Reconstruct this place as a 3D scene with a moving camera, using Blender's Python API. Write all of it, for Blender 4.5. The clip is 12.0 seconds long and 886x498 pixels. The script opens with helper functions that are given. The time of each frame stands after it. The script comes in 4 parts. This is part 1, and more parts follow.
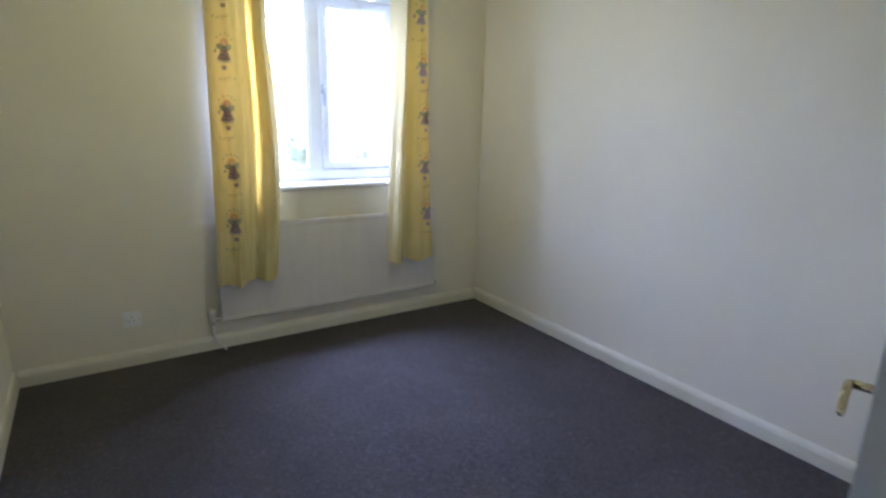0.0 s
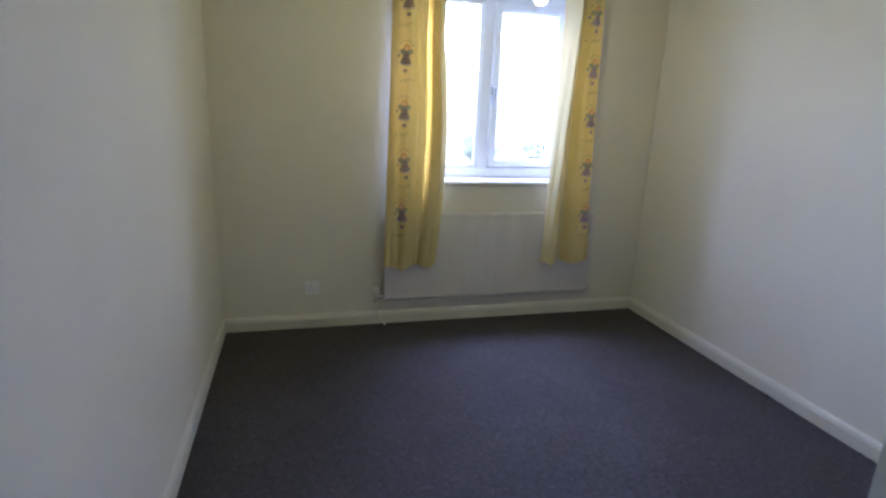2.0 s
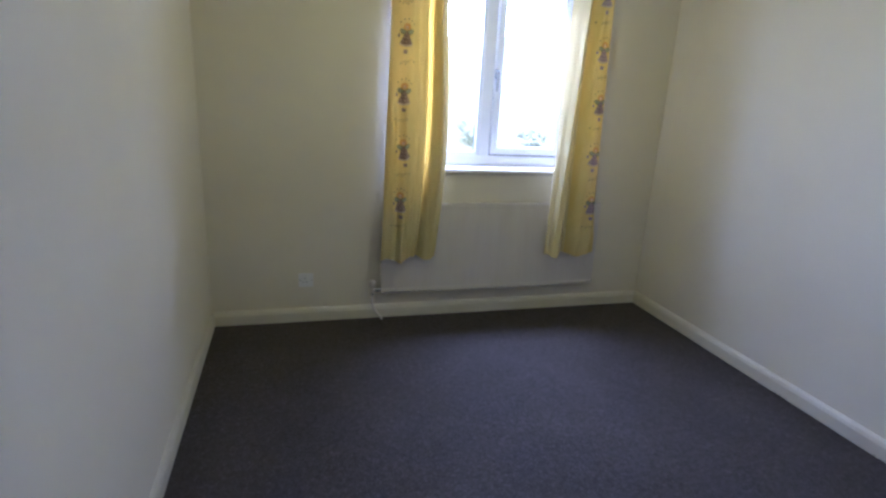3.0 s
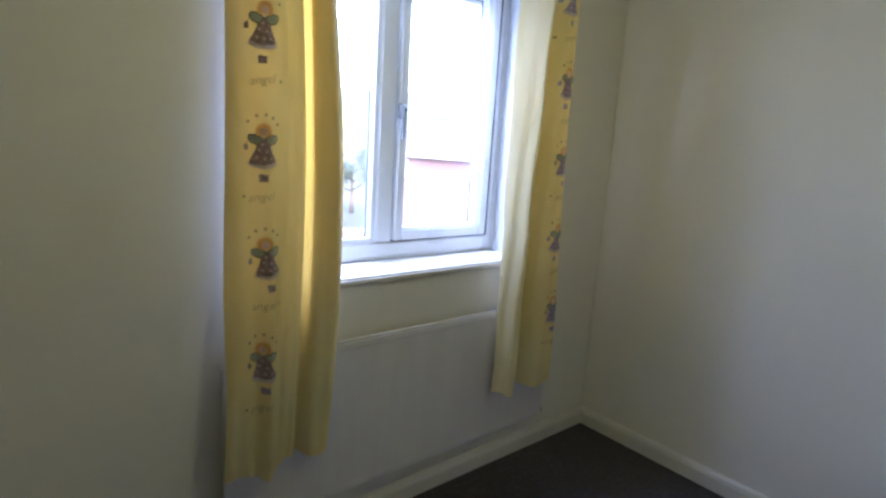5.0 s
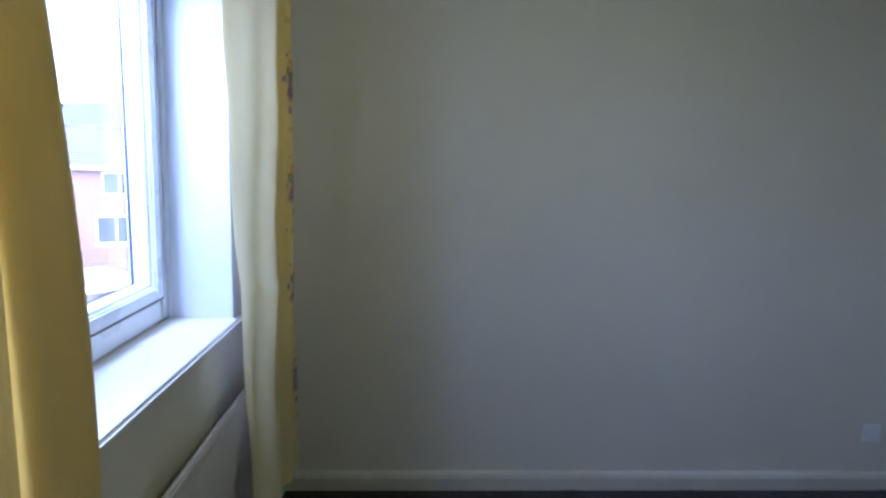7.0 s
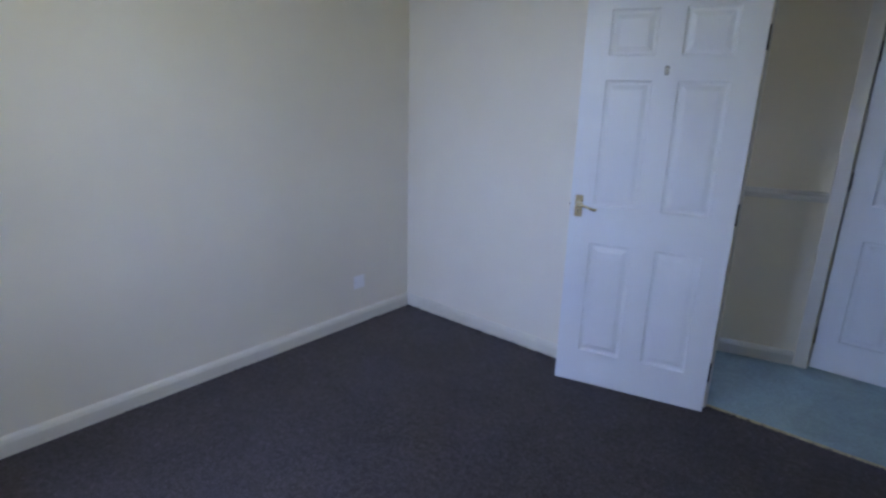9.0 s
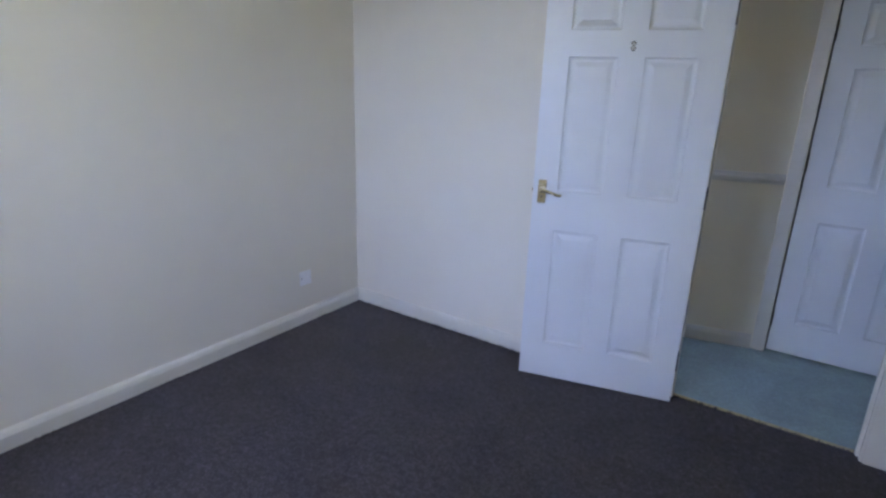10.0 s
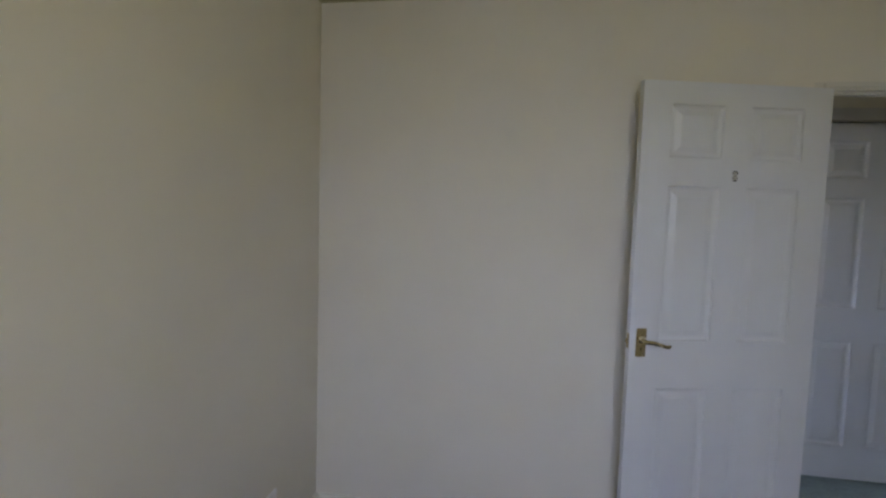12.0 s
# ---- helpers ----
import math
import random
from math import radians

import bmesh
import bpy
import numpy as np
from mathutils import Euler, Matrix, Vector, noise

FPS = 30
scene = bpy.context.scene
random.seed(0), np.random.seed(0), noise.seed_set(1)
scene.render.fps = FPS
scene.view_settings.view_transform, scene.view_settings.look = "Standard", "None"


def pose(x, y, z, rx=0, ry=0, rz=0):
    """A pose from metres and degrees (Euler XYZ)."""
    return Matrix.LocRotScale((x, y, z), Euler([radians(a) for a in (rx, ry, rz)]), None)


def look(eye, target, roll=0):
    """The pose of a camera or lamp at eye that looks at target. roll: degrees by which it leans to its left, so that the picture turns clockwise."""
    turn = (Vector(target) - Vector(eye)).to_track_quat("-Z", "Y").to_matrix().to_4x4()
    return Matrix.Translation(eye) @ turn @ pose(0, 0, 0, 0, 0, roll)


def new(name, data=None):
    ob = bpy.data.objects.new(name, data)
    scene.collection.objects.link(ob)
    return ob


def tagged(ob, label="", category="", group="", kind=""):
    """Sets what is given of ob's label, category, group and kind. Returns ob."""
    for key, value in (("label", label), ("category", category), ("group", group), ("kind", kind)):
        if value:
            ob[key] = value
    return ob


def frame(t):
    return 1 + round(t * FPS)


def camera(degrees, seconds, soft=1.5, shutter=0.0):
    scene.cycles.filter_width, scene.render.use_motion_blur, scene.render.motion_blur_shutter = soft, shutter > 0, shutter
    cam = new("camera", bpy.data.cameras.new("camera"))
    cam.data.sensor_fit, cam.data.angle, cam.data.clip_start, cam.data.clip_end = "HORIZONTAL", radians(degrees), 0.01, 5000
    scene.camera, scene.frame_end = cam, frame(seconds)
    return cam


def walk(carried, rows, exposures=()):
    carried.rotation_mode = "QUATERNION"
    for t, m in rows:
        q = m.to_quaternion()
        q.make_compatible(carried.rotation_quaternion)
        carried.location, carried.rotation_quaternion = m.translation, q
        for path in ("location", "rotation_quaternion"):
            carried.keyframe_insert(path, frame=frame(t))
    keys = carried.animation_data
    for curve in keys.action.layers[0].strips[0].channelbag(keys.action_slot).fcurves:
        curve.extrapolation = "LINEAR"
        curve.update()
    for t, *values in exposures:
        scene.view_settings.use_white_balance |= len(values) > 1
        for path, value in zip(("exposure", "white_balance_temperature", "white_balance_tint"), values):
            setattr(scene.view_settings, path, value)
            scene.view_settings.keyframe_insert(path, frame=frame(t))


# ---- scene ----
cam = camera(78.6, 12.0, soft=2.5, shutter=0.2)
PATH = [
    (0, (0.434, -0.101, 1.44), (1.497, 1.522, 0.954), 1.4),
    (0.5, (0.5, 0.078, 1.441), (1.379, 1.813, 0.974), 1.2),
    (1, (0.466, 0.115, 1.463), (1.223, 1.911, 1.013), 2.0),
    (1.5, (0.461, -0.039, 1.439), (1.09, 1.813, 1.024), 1.9),
    (2, (0.472, -0.217, 1.453), (0.982, 1.649, 0.945), 2.4),
    (2.5, (0.497, -0.249, 1.437), (0.972, 1.617, 0.897), 2.7),
    (2.7, (0.483, -0.201, 1.439), (0.982, 1.656, 0.887), 2.9),
    (4.3, (0.456, 1.041, 1.464), (1.274, 2.791, 0.946), 3.5),
    (4.5, (0.488, 1.228, 1.426), (1.437, 2.921, 0.942), 3.8),
    (5, (0.53, 1.62, 1.456), (1.785, 3.131, 1.078), 3.6),
    (5.5, (0.581, 2.01, 1.45), (2.151, 3.214, 1.161), 3.2),
    (6, (0.576, 2.316, 1.444), (2.422, 3.044, 1.192), 2.8),
    (6.5, (0.583, 2.568, 1.477), (2.566, 2.674, 1.238), 1.4),
    (6.7, (0.624, 2.66, 1.482), (2.607, 2.678, 1.223), 1.7),
    (8.3, (0.389, 2.719, 1.49), (2.02, 1.679, 0.98), 1.8),
    (8.5, (0.343, 2.705, 1.501), (1.884, 1.548, 0.967), 1.7),
    (9, (0.296, 2.688, 1.507), (1.542, 1.223, 0.959), 1.5),
    (9.5, (0.294, 2.645, 1.497), (1.409, 1.081, 0.942), 1.4),
    (10, (0.473, 2.561, 1.461), (1.549, 0.98, 0.877), 1.8),
    (10.5, (0.795, 2.456, 1.459), (1.744, 0.753, 1.009), 2.2),
    (11, (1.194, 2.429, 1.463), (1.903, 0.587, 1.136), 2.0),
    (11.5, (1.577, 2.424, 1.479), (2.22, 0.544, 1.244), 1.7),
    (12, (1.943, 2.358, 1.496), (2.283, 0.394, 1.332), 1.7),
]
walk(cam, [(t, look(eye, target, roll)) for t, eye, target, roll in PATH],
     exposures=[(0.0, 5.42, 5250, 38), (1.0, 5.31, 5250, 39), (1.5, 5.14, 5210, 41), (2.7, 5.14, 5190, 41), (4.3, 5.08, 5200, 38), (5.0, 4.72, 5200, 38), (5.5, 4.56, 4990, 35), (6.5, 4.15, 4850, 35),
                (8.3, 4.74, 5000, 38), (8.8, 4.92, 5050, 38), (9.5, 5.30, 5150, 40), (10.5, 5.29, 5300, 39), (11.2, 4.90, 5550, 38), (12.0, 4.60, 6090, 36)])

# ---- light ----
world = bpy.data.worlds.new("world")
scene.world = world
world.use_nodes = True
wn = world.node_tree
sky = wn.nodes.new("ShaderNodeTexSky")
sky.sky_type, sky.sun_disc = "NISHITA", False
sky.sun_elevation, sky.sun_rotation = radians(38), radians(200)
sky.air_density, sky.dust_density, sky.ozone_density = 1.0, 2.5, 1.0
wn.links.new(sky.outputs[0], wn.nodes["Background"].inputs[0])
wn.nodes["Background"].inputs[1].default_value = 0.15

sun_data = bpy.data.lights.new("sun", "SUN")
sun_data.energy, sun_data.angle, sun_data.color = 0.5, radians(10), (1.0, 0.93, 0.80)
sun = new("sun", sun_data)
# the sun stands behind the house, over the door side
sun.matrix_world = look((0, -20, 18), (0, 0, 2))

# the sky's light, falling in under the head of the window opening
sky_data = bpy.data.lights.new("window_sky", "AREA")
sky_data.shape, sky_data.size, sky_data.size_y = "RECTANGLE", 0.95, 0.24
sky_data.energy, sky_data.color = 1.4, (0.68, 0.83, 1.0)
window_sky = new("window_sky", sky_data)
window_sky.matrix_world = look((1.73, 3.66, 1.97), (1.71, 3.66 - 0.22, 1.97 - 0.97))

# ---- plan, in metres ----
XW, XE, YS, YN, H = -0.018, 2.946, -0.030, 3.248, 2.385   # room faces of the walls, ceiling
OX0, OX1, OZ = 0.095, 0.860, 1.985                      # doorway
WX0, WX1, WZ0, WZ1 = 1.12, 2.345, 0.948, 2.225            # window opening
HY = -0.945                                             # far wall of the landing
YSB = -0.122                                            # landing face of the door wall
YNB = 3.53                                              # outside face of the window wall


# ---- materials ----
def nodes_of(name):
    m = bpy.data.materials.new(name)
    m.use_nodes = True
    t = m.node_tree
    return m, t, t.nodes["Principled BSDF"]


def noise_tex(t, scale, detail=4, rough=0.55, stretch=None):
    co = t.nodes.new("ShaderNodeTexCoord")
    n = t.nodes.new("ShaderNodeTexNoise")
    n.inputs["Scale"].default_value, n.inputs["Detail"].default_value, n.inputs["Roughness"].default_value = scale, detail, rough
    if stretch:
        mp = t.nodes.new("ShaderNodeMapping")
        mp.inputs["Scale"].default_value = stretch
        t.links.new(co.outputs["Object"], mp.inputs[0])
        t.links.new(mp.outputs[0], n.inputs["Vector"])
    else:
        t.links.new(co.outputs["Object"], n.inputs["Vector"])
    return n


def ramp(t, source, stops):
    r = t.nodes.new("ShaderNodeValToRGB")
    el = r.color_ramp.elements
    while len(el) < len(stops):
        el.new(0.5)
    for e, (p, c) in zip(el, stops):
        e.position, e.color = p, (*c, 1) if len(c) == 3 else c
    t.links.new(source, r.inputs[0])
    return r


def bump_on(t, b, source, strength, distance):
    n = t.nodes.new("ShaderNodeBump")
    n.inputs["Strength"].default_value, n.inputs["Distance"].default_value = strength, distance
    t.links.new(source, n.inputs["Height"])
    t.links.new(n.outputs[0], b.inputs["Normal"])
    return n


def surface(name, dark, light, rough=0.6, scale=3.0, grain=180.0, bump=0.15, depth=0.001, metal=0.0, spec=0.5, stretch=None):
    """Colour drifting between two tones, with a fine grain in the relief and the gloss."""
    m, t, b = nodes_of(name)
    big = noise_tex(t, scale, 5, 0.6, stretch)
    r = ramp(t, big.outputs[0], [(0.35, dark), (0.68, light)])
    t.links.new(r.outputs[0], b.inputs["Base Color"])
    fine = noise_tex(t, grain, 3)
    rr = ramp(t, big.outputs[0], [(0.3, (rough - 0.06,) * 3), (0.7, (min(1, rough + 0.06),) * 3)])
    t.links.new(rr.outputs[0], b.inputs["Roughness"])
    b.inputs["Metallic"].default_value, b.inputs["Specular IOR Level"].default_value = metal, spec
    bump_on(t, b, fine.outputs[0], bump, depth)
    return m


def carpet(name, dark, mid, light, coarse, relief=0.7):
    """Short loop pile: dark yarn with paler flecks, and a low nap that runs in patches."""
    m, t, b = nodes_of(name)
    fleck = noise_tex(t, coarse, 3, 0.7)
    loops = t.nodes.new("ShaderNodeTexVoronoi")
    loops.inputs["Scale"].default_value = coarse
    co = t.nodes.new("ShaderNodeTexCoord")
    t.links.new(co.outputs["Object"], loops.inputs["Vector"])
    yarn = ramp(t, loops.outputs["Color"], [(0.30, dark), (0.62, mid), (0.72, mid), (0.78, light)])
    tuft = ramp(t, fleck.outputs[0], [(0.30, (1 - 0.36 * relief,) * 3), (0.70, (1 + 0.36 * relief,) * 3)])
    col = t.nodes.new("ShaderNodeMixRGB")
    col.blend_type, col.inputs[0].default_value = "MULTIPLY", 1
    t.links.new(yarn.outputs[0], col.inputs[1])
    t.links.new(tuft.outputs[0], col.inputs[2])
    nap = noise_tex(t, 3.0, 5, 0.65)
    nap.inputs["Distortion"].default_value = 1.2
    tone = ramp(t, nap.outputs[0], [(0.3, (0.78,) * 3), (0.7, (1.12,) * 3)])
    clump = noise_tex(t, coarse * 0.22, 3, 0.65)
    patch = ramp(t, clump.outputs[0], [(0.34, (1 - 0.5 * relief,) * 3), (0.66, (1 + 0.5 * relief,) * 3)])
    worn = t.nodes.new("ShaderNodeMixRGB")
    worn.blend_type, worn.inputs[0].default_value = "MULTIPLY", 1
    t.links.new(tone.outputs[0], worn.inputs[1])
    t.links.new(patch.outputs[0], worn.inputs[2])
    mix = t.nodes.new("ShaderNodeMixRGB")
    mix.blend_type, mix.inputs[0].default_value = "MULTIPLY", 1
    t.links.new(col.outputs[0], mix.inputs[1])
    t.links.new(worn.outputs[0], mix.inputs[2])
    t.links.new(mix.outputs[0], b.inputs["Base Color"])
    b.inputs["Roughness"].default_value = 0.78
    b.inputs["Specular IOR Level"].default_value = 0.30
    b.inputs["Sheen Weight"].default_value = 0.14
    b.inputs["Sheen Roughness"].default_value = 0.4
    bump_on(t, b, fleck.outputs[0], relief, 0.004)
    return m


def cloth(name, dark, light, through_light, scale=6, dyed=(1.0, 0.90, 0.75)):
    """Thin woven cotton that lets part of the light through."""
    m, t, b = nodes_of(name)
    big = noise_tex(t, scale, 4, 0.6, (1, 1, 0.35) if scale < 20 else (1, 1, 1))
    col = ramp(t, big.outputs[0], [(0.35, dark), (0.68, light)])
    t.links.new(col.outputs[0], b.inputs["Base Color"])
    b.inputs["Roughness"].default_value, b.inputs["Specular IOR Level"].default_value = 0.85, 0.15
    weave = noise_tex(t, 420, 2)
    bump_on(t, b, weave.outputs[0], 0.12, 0.0008)
    tr = t.nodes.new("ShaderNodeBsdfTranslucent")
    deep = t.nodes.new("ShaderNodeMixRGB")
    deep.blend_type, deep.inputs[0].default_value = "MULTIPLY", 1
    t.links.new(col.outputs[0], deep.inputs[1])
    deep.inputs[2].default_value = (*dyed, 1)
    t.links.new(deep.outputs[0], tr.inputs[0])
    mix = t.nodes.new("ShaderNodeMixShader")
    mix.inputs[0].default_value = through_light
    t.links.new(b.outputs[0], mix.inputs[1])
    t.links.new(tr.outputs[0], mix.inputs[2])
    t.links.new(mix.outputs[0], t.nodes["Material Output"].inputs[0])
    return m


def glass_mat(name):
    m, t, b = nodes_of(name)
    # grey tint dims the over-bright view outside; real panes are clearer
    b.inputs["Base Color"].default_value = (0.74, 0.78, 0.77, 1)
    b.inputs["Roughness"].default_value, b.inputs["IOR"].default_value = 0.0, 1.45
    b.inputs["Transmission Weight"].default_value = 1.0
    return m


def brick_mat(name, a, c, mortar, scale):
    m, t, b = nodes_of(name)
    co = t.nodes.new("ShaderNodeTexCoord")
    mp = t.nodes.new("ShaderNodeMapping")
    mp.inputs["Rotation"].default_value = (radians(90), 0, 0)
    bt = t.nodes.new("ShaderNodeTexBrick")
    bt.inputs["Color1"].default_value, bt.inputs["Color2"].default_value, bt.inputs["Mortar"].default_value = (*a, 1), (*c, 1), (*mortar, 1)
    bt.inputs["Scale"].default_value = scale
    bt.inputs["Brick Width"].default_value, bt.inputs["Row Height"].default_value, bt.inputs["Mortar Size"].default_value = 0.225, 0.075, 0.006
    t.links.new(co.outputs["Object"], mp.inputs[0])
    t.links.new(mp.outputs[0], bt.inputs[0])
    t.links.new(bt.outputs[0], b.inputs["Base Color"])
    b.inputs["Roughness"].default_value = 0.85
    return m


WALL = surface("cream_wall_paint", (0.772, 0.722, 0.598), (0.802, 0.752, 0.628), 0.72, 1.6, 140, 0.25, 0.0012, spec=0.3)
HALL = surface("yellow_landing_paint", (0.82, 0.75, 0.57), (0.85, 0.78, 0.60), 0.72, 1.6, 140, 0.25, 0.0012, spec=0.3)
# the upper walls' dim yellow-green light is put into this colour
CEIL = surface("ceiling_bounce_tone", (0.60, 0.59, 0.37), (0.64, 0.63, 0.41), 0.85, 2.0, 90, 0.4, 0.002, spec=0.2)
GLOSS = surface("white_gloss_paint", (0.665, 0.63, 0.53), (0.715, 0.68, 0.58), 0.40, 4.0, 60, 0.08, 0.001)
DOORP = surface("white_door_paint", (0.69, 0.70, 0.69), (0.725, 0.735, 0.725), 0.42, 3.0, 1.0, 0.05, 0.001)
UPVC = surface("white_plastic_frame", (0.82, 0.84, 0.86), (0.86, 0.88, 0.90), 0.3, 5.0, 200, 0.03, 0.0005)
REVEAL = surface("white_reveal_paint", (0.70, 0.72, 0.72), (0.74, 0.76, 0.76), 0.6, 2.5, 120, 0.2, 0.001, spec=0.35)
SOCKET = surface("white_switch_plastic", (0.85, 0.84, 0.82), (0.88, 0.87, 0.85), 0.3, 20, 300, 0.02, 0.0003)
RAD = surface("white_radiator_enamel", (0.72, 0.675, 0.635), (0.77, 0.73, 0.69), 0.42, 2.6, 200, 0.05, 0.0006, stretch=(5, 5, 0.7))
CARPET = carpet("charcoal_carpet", (0.0440, 0.0368, 0.0388), (0.0530, 0.0446, 0.0472), (0.080, 0.070, 0.077), 180, 0.52)
GREEN = carpet("green_landing_carpet", (0.25, 0.33, 0.305), (0.275, 0.355, 0.33), (0.31, 0.39, 0.365), 240, 0.15)
BRASS = surface("polished_brass", (0.55, 0.46, 0.27), (0.66, 0.57, 0.36), 0.24, 30, 200, 0.05, 0.0003, metal=1.0)
CHROME = surface("chrome_valve", (0.62, 0.62, 0.62), (0.72, 0.72, 0.72), 0.25, 30, 200, 0.03, 0.0003, metal=1.0)
IRON = surface("black_iron", (0.012, 0.011, 0.010), (0.03, 0.027, 0.024), 0.5, 30, 200, 0.2, 0.0006)
CLOTH = cloth("yellow_curtain_cotton", (0.80, 0.73, 0.33), (0.85, 0.79, 0.42), 0.36, dyed=(1.0, 0.64, 0.25))
CREAM = cloth("cream_backlit_cotton", (0.82, 0.73, 0.41), (0.86, 0.78, 0.49), 0.24)
LINING = cloth("white_curtain_lining", (0.60, 0.58, 0.54), (0.66, 0.64, 0.60), 0.38)
LILAC = cloth("lilac_print", (0.27, 0.19, 0.21), (0.45, 0.35, 0.36), 0.3, 90)
# the lilac print again, the right curtain's violet lighting put into its colour
VIOLET = cloth("violet_light_print", (0.34, 0.26, 0.40), (0.46, 0.38, 0.52), 0.3, 90)
TRIM = cloth("pale_print_edge", (0.60, 0.50, 0.44), (0.68, 0.58, 0.50), 0.3, 90)
TEAL = cloth("teal_print", (0.40, 0.44, 0.33), (0.47, 0.50, 0.39), 0.3)
AMBER = cloth("amber_print", (0.74, 0.43, 0.13), (0.80, 0.50, 0.18), 0.3)
PEACH = cloth("peach_print", (0.84, 0.64, 0.46), (0.88, 0.68, 0.50), 0.3)
INK = cloth("brown_ink", (0.36, 0.29, 0.17), (0.44, 0.36, 0.22), 0.3)
INKDARK = cloth("dark_print_line", (0.20, 0.17, 0.13), (0.27, 0.23, 0.18), 0.25)
SEAL = surface("black_rubber_seal", (0.02, 0.02, 0.022), (0.03, 0.03, 0.032), 0.6, 30, 200, 0.05, 0.0004)
HANDLEG = surface("grey_white_handle_plastic", (0.34, 0.37, 0.40), (0.40, 0.43, 0.46), 0.3, 20, 200, 0.03, 0.0004)
GLASS = glass_mat("dimming_window_glass")
STRIP = surface("frayed_yellow_backing", (0.40, 0.33, 0.16), (0.52, 0.44, 0.24), 0.9, 40, 200, 0.6, 0.002)
PAPER = surface("torn_sticker_paper", (0.34, 0.32, 0.26), (0.60, 0.58, 0.50), 0.8, 60, 200, 0.2, 0.0005)
DARKGAP = surface("dark_latch_and_gap_shade", (0.05, 0.045, 0.04), (0.08, 0.07, 0.06), 0.5, 30, 200, 0.1, 0.0004)

BULB, bt_, bb_ = nodes_of("lit_bulb_glass")
bb_.inputs["Base Color"].default_value = (1, 0.93, 0.8, 1)
bb_.inputs["Emission Color"].default_value = (0.97, 0.97, 0.36, 1)
bb_.inputs["Emission Strength"].default_value = 5.2


# ---- mesh helpers ----
def link(name, bm, material, parent=None, smooth=False):
    bmesh.ops.recalc_face_normals(bm, faces=bm.faces)
    me = bpy.data.meshes.new(name)
    bm.to_mesh(me)
    bm.free()
    me.materials.append(material)
    if smooth:
        for p in me.polygons:
            p.use_smooth = True
    ob = new(name, me)
    if parent:
        ob.parent = parent
    return ob


def part(name, bm, material, parent, label="", smooth=False):
    ob = link(name, bm, material, parent, smooth)
    return tagged(ob, label) if label else ob


def empty(name, m=None):
    ob = new(name)
    if m is not None:
        ob.matrix_world = m
    return ob


def block(x0, x1, y0, y1, z0, z1, bevel=0.0, bm=None, segments=2):
    bm = bm or bmesh.new()
    made = bmesh.ops.create_cube(bm, size=1)["verts"]
    for v in made:
        v.co = ((x0 + x1) / 2 + v.co.x * (x1 - x0), (y0 + y1) / 2 + v.co.y * (y1 - y0), (z0 + z1) / 2 + v.co.z * (z1 - z0))
    if bevel:
        edges = list({e for v in made for e in v.link_edges})
        bmesh.ops.bevel(bm, geom=edges, offset=bevel, segments=segments, affect="EDGES")
    return bm


def prism(points, z0, z1):
    """An upright solid on a plan outline."""
    bm = bmesh.new()
    low = [bm.verts.new((x, y, z0)) for x, y in points]
    high = [bm.verts.new((x, y, z1)) for x, y in points]
    bm.faces.new(low)
    bm.faces.new(high)
    for i in range(len(points)):
        j = (i + 1) % len(points)
        bm.faces.new((low[i], low[j], high[j], high[i]))
    return bm


def extrude_profile(profile, a, b, out):
    """A moulding: profile of (offset from the wall, height), run from plan point a to b; out is the wall's normal in plan."""
    bm = bmesh.new()
    rings = []
    for px, py in (a, b):
        rings.append([bm.verts.new((px + out[0] * d, py + out[1] * d, z)) for d, z in profile])
    n = len(profile)
    for i in range(n):
        bm.faces.new((rings[0][i], rings[0][(i + 1) % n], rings[1][(i + 1) % n], rings[1][i]))
    bm.faces.new(rings[0])
    bm.faces.new(rings[1])
    return bm


def lathe(profile, segments=20, bm=None, axis="z", at=(0, 0, 0)):
    """A turned solid: profile of (radius, height)."""
    bm = bm or bmesh.new()
    rings = []
    for r, h in profile:
        ring = []
        for k in range(segments):
            a = 2 * math.pi * k / segments
            p = Vector((r * math.cos(a), r * math.sin(a), h))
            if axis == "x":
                p = Vector((p.z, p.x, p.y))
            elif axis == "y":
                p = Vector((p.x, p.z, p.y))
            ring.append(bm.verts.new(p + Vector(at)))
        rings.append(ring)
    for r0, r1 in zip(rings, rings[1:]):
        for k in range(segments):
            bm.faces.new((r0[k], r0[(k + 1) % segments], r1[(k + 1) % segments], r1[k]))
    bm.faces.new(rings[0])
    bm.faces.new(rings[-1])
    return bm


def tube(points, radius, segments=10, bm=None):
    """A round bar along a line of points, with a radius or one for each point."""
    bm = bm or bmesh.new()
    pts = [Vector(p) for p in points]
    rad = radius if isinstance(radius, (list, tuple)) else [radius] * len(pts)
    rings = []
    side = None
    for i, p in enumerate(pts):
        d = (pts[min(i + 1, len(pts) - 1)] - pts[max(i - 1, 0)]).normalized()
        if side is None:
            side = d.orthogonal().normalized()
        side = (side - d * side.dot(d)).normalized()
        up = d.cross(side)
        rings.append([bm.verts.new(p + rad[i] * (math.cos(2 * math.pi * k / segments) * side + math.sin(2 * math.pi * k / segments) * up)) for k in range(segments)])
    for r0, r1 in zip(rings, rings[1:]):
        for k in range(segments):
            bm.faces.new((r0[k], r0[(k + 1) % segments], r1[(k + 1) % segments], r1[k]))
    bm.faces.new(rings[0])
    bm.faces.new(rings[-1])
    return bm


def structure(name, bm, material, label, category, smooth=False):
    return tagged(link(name, bm, material, None, smooth), label, category, kind="structure")


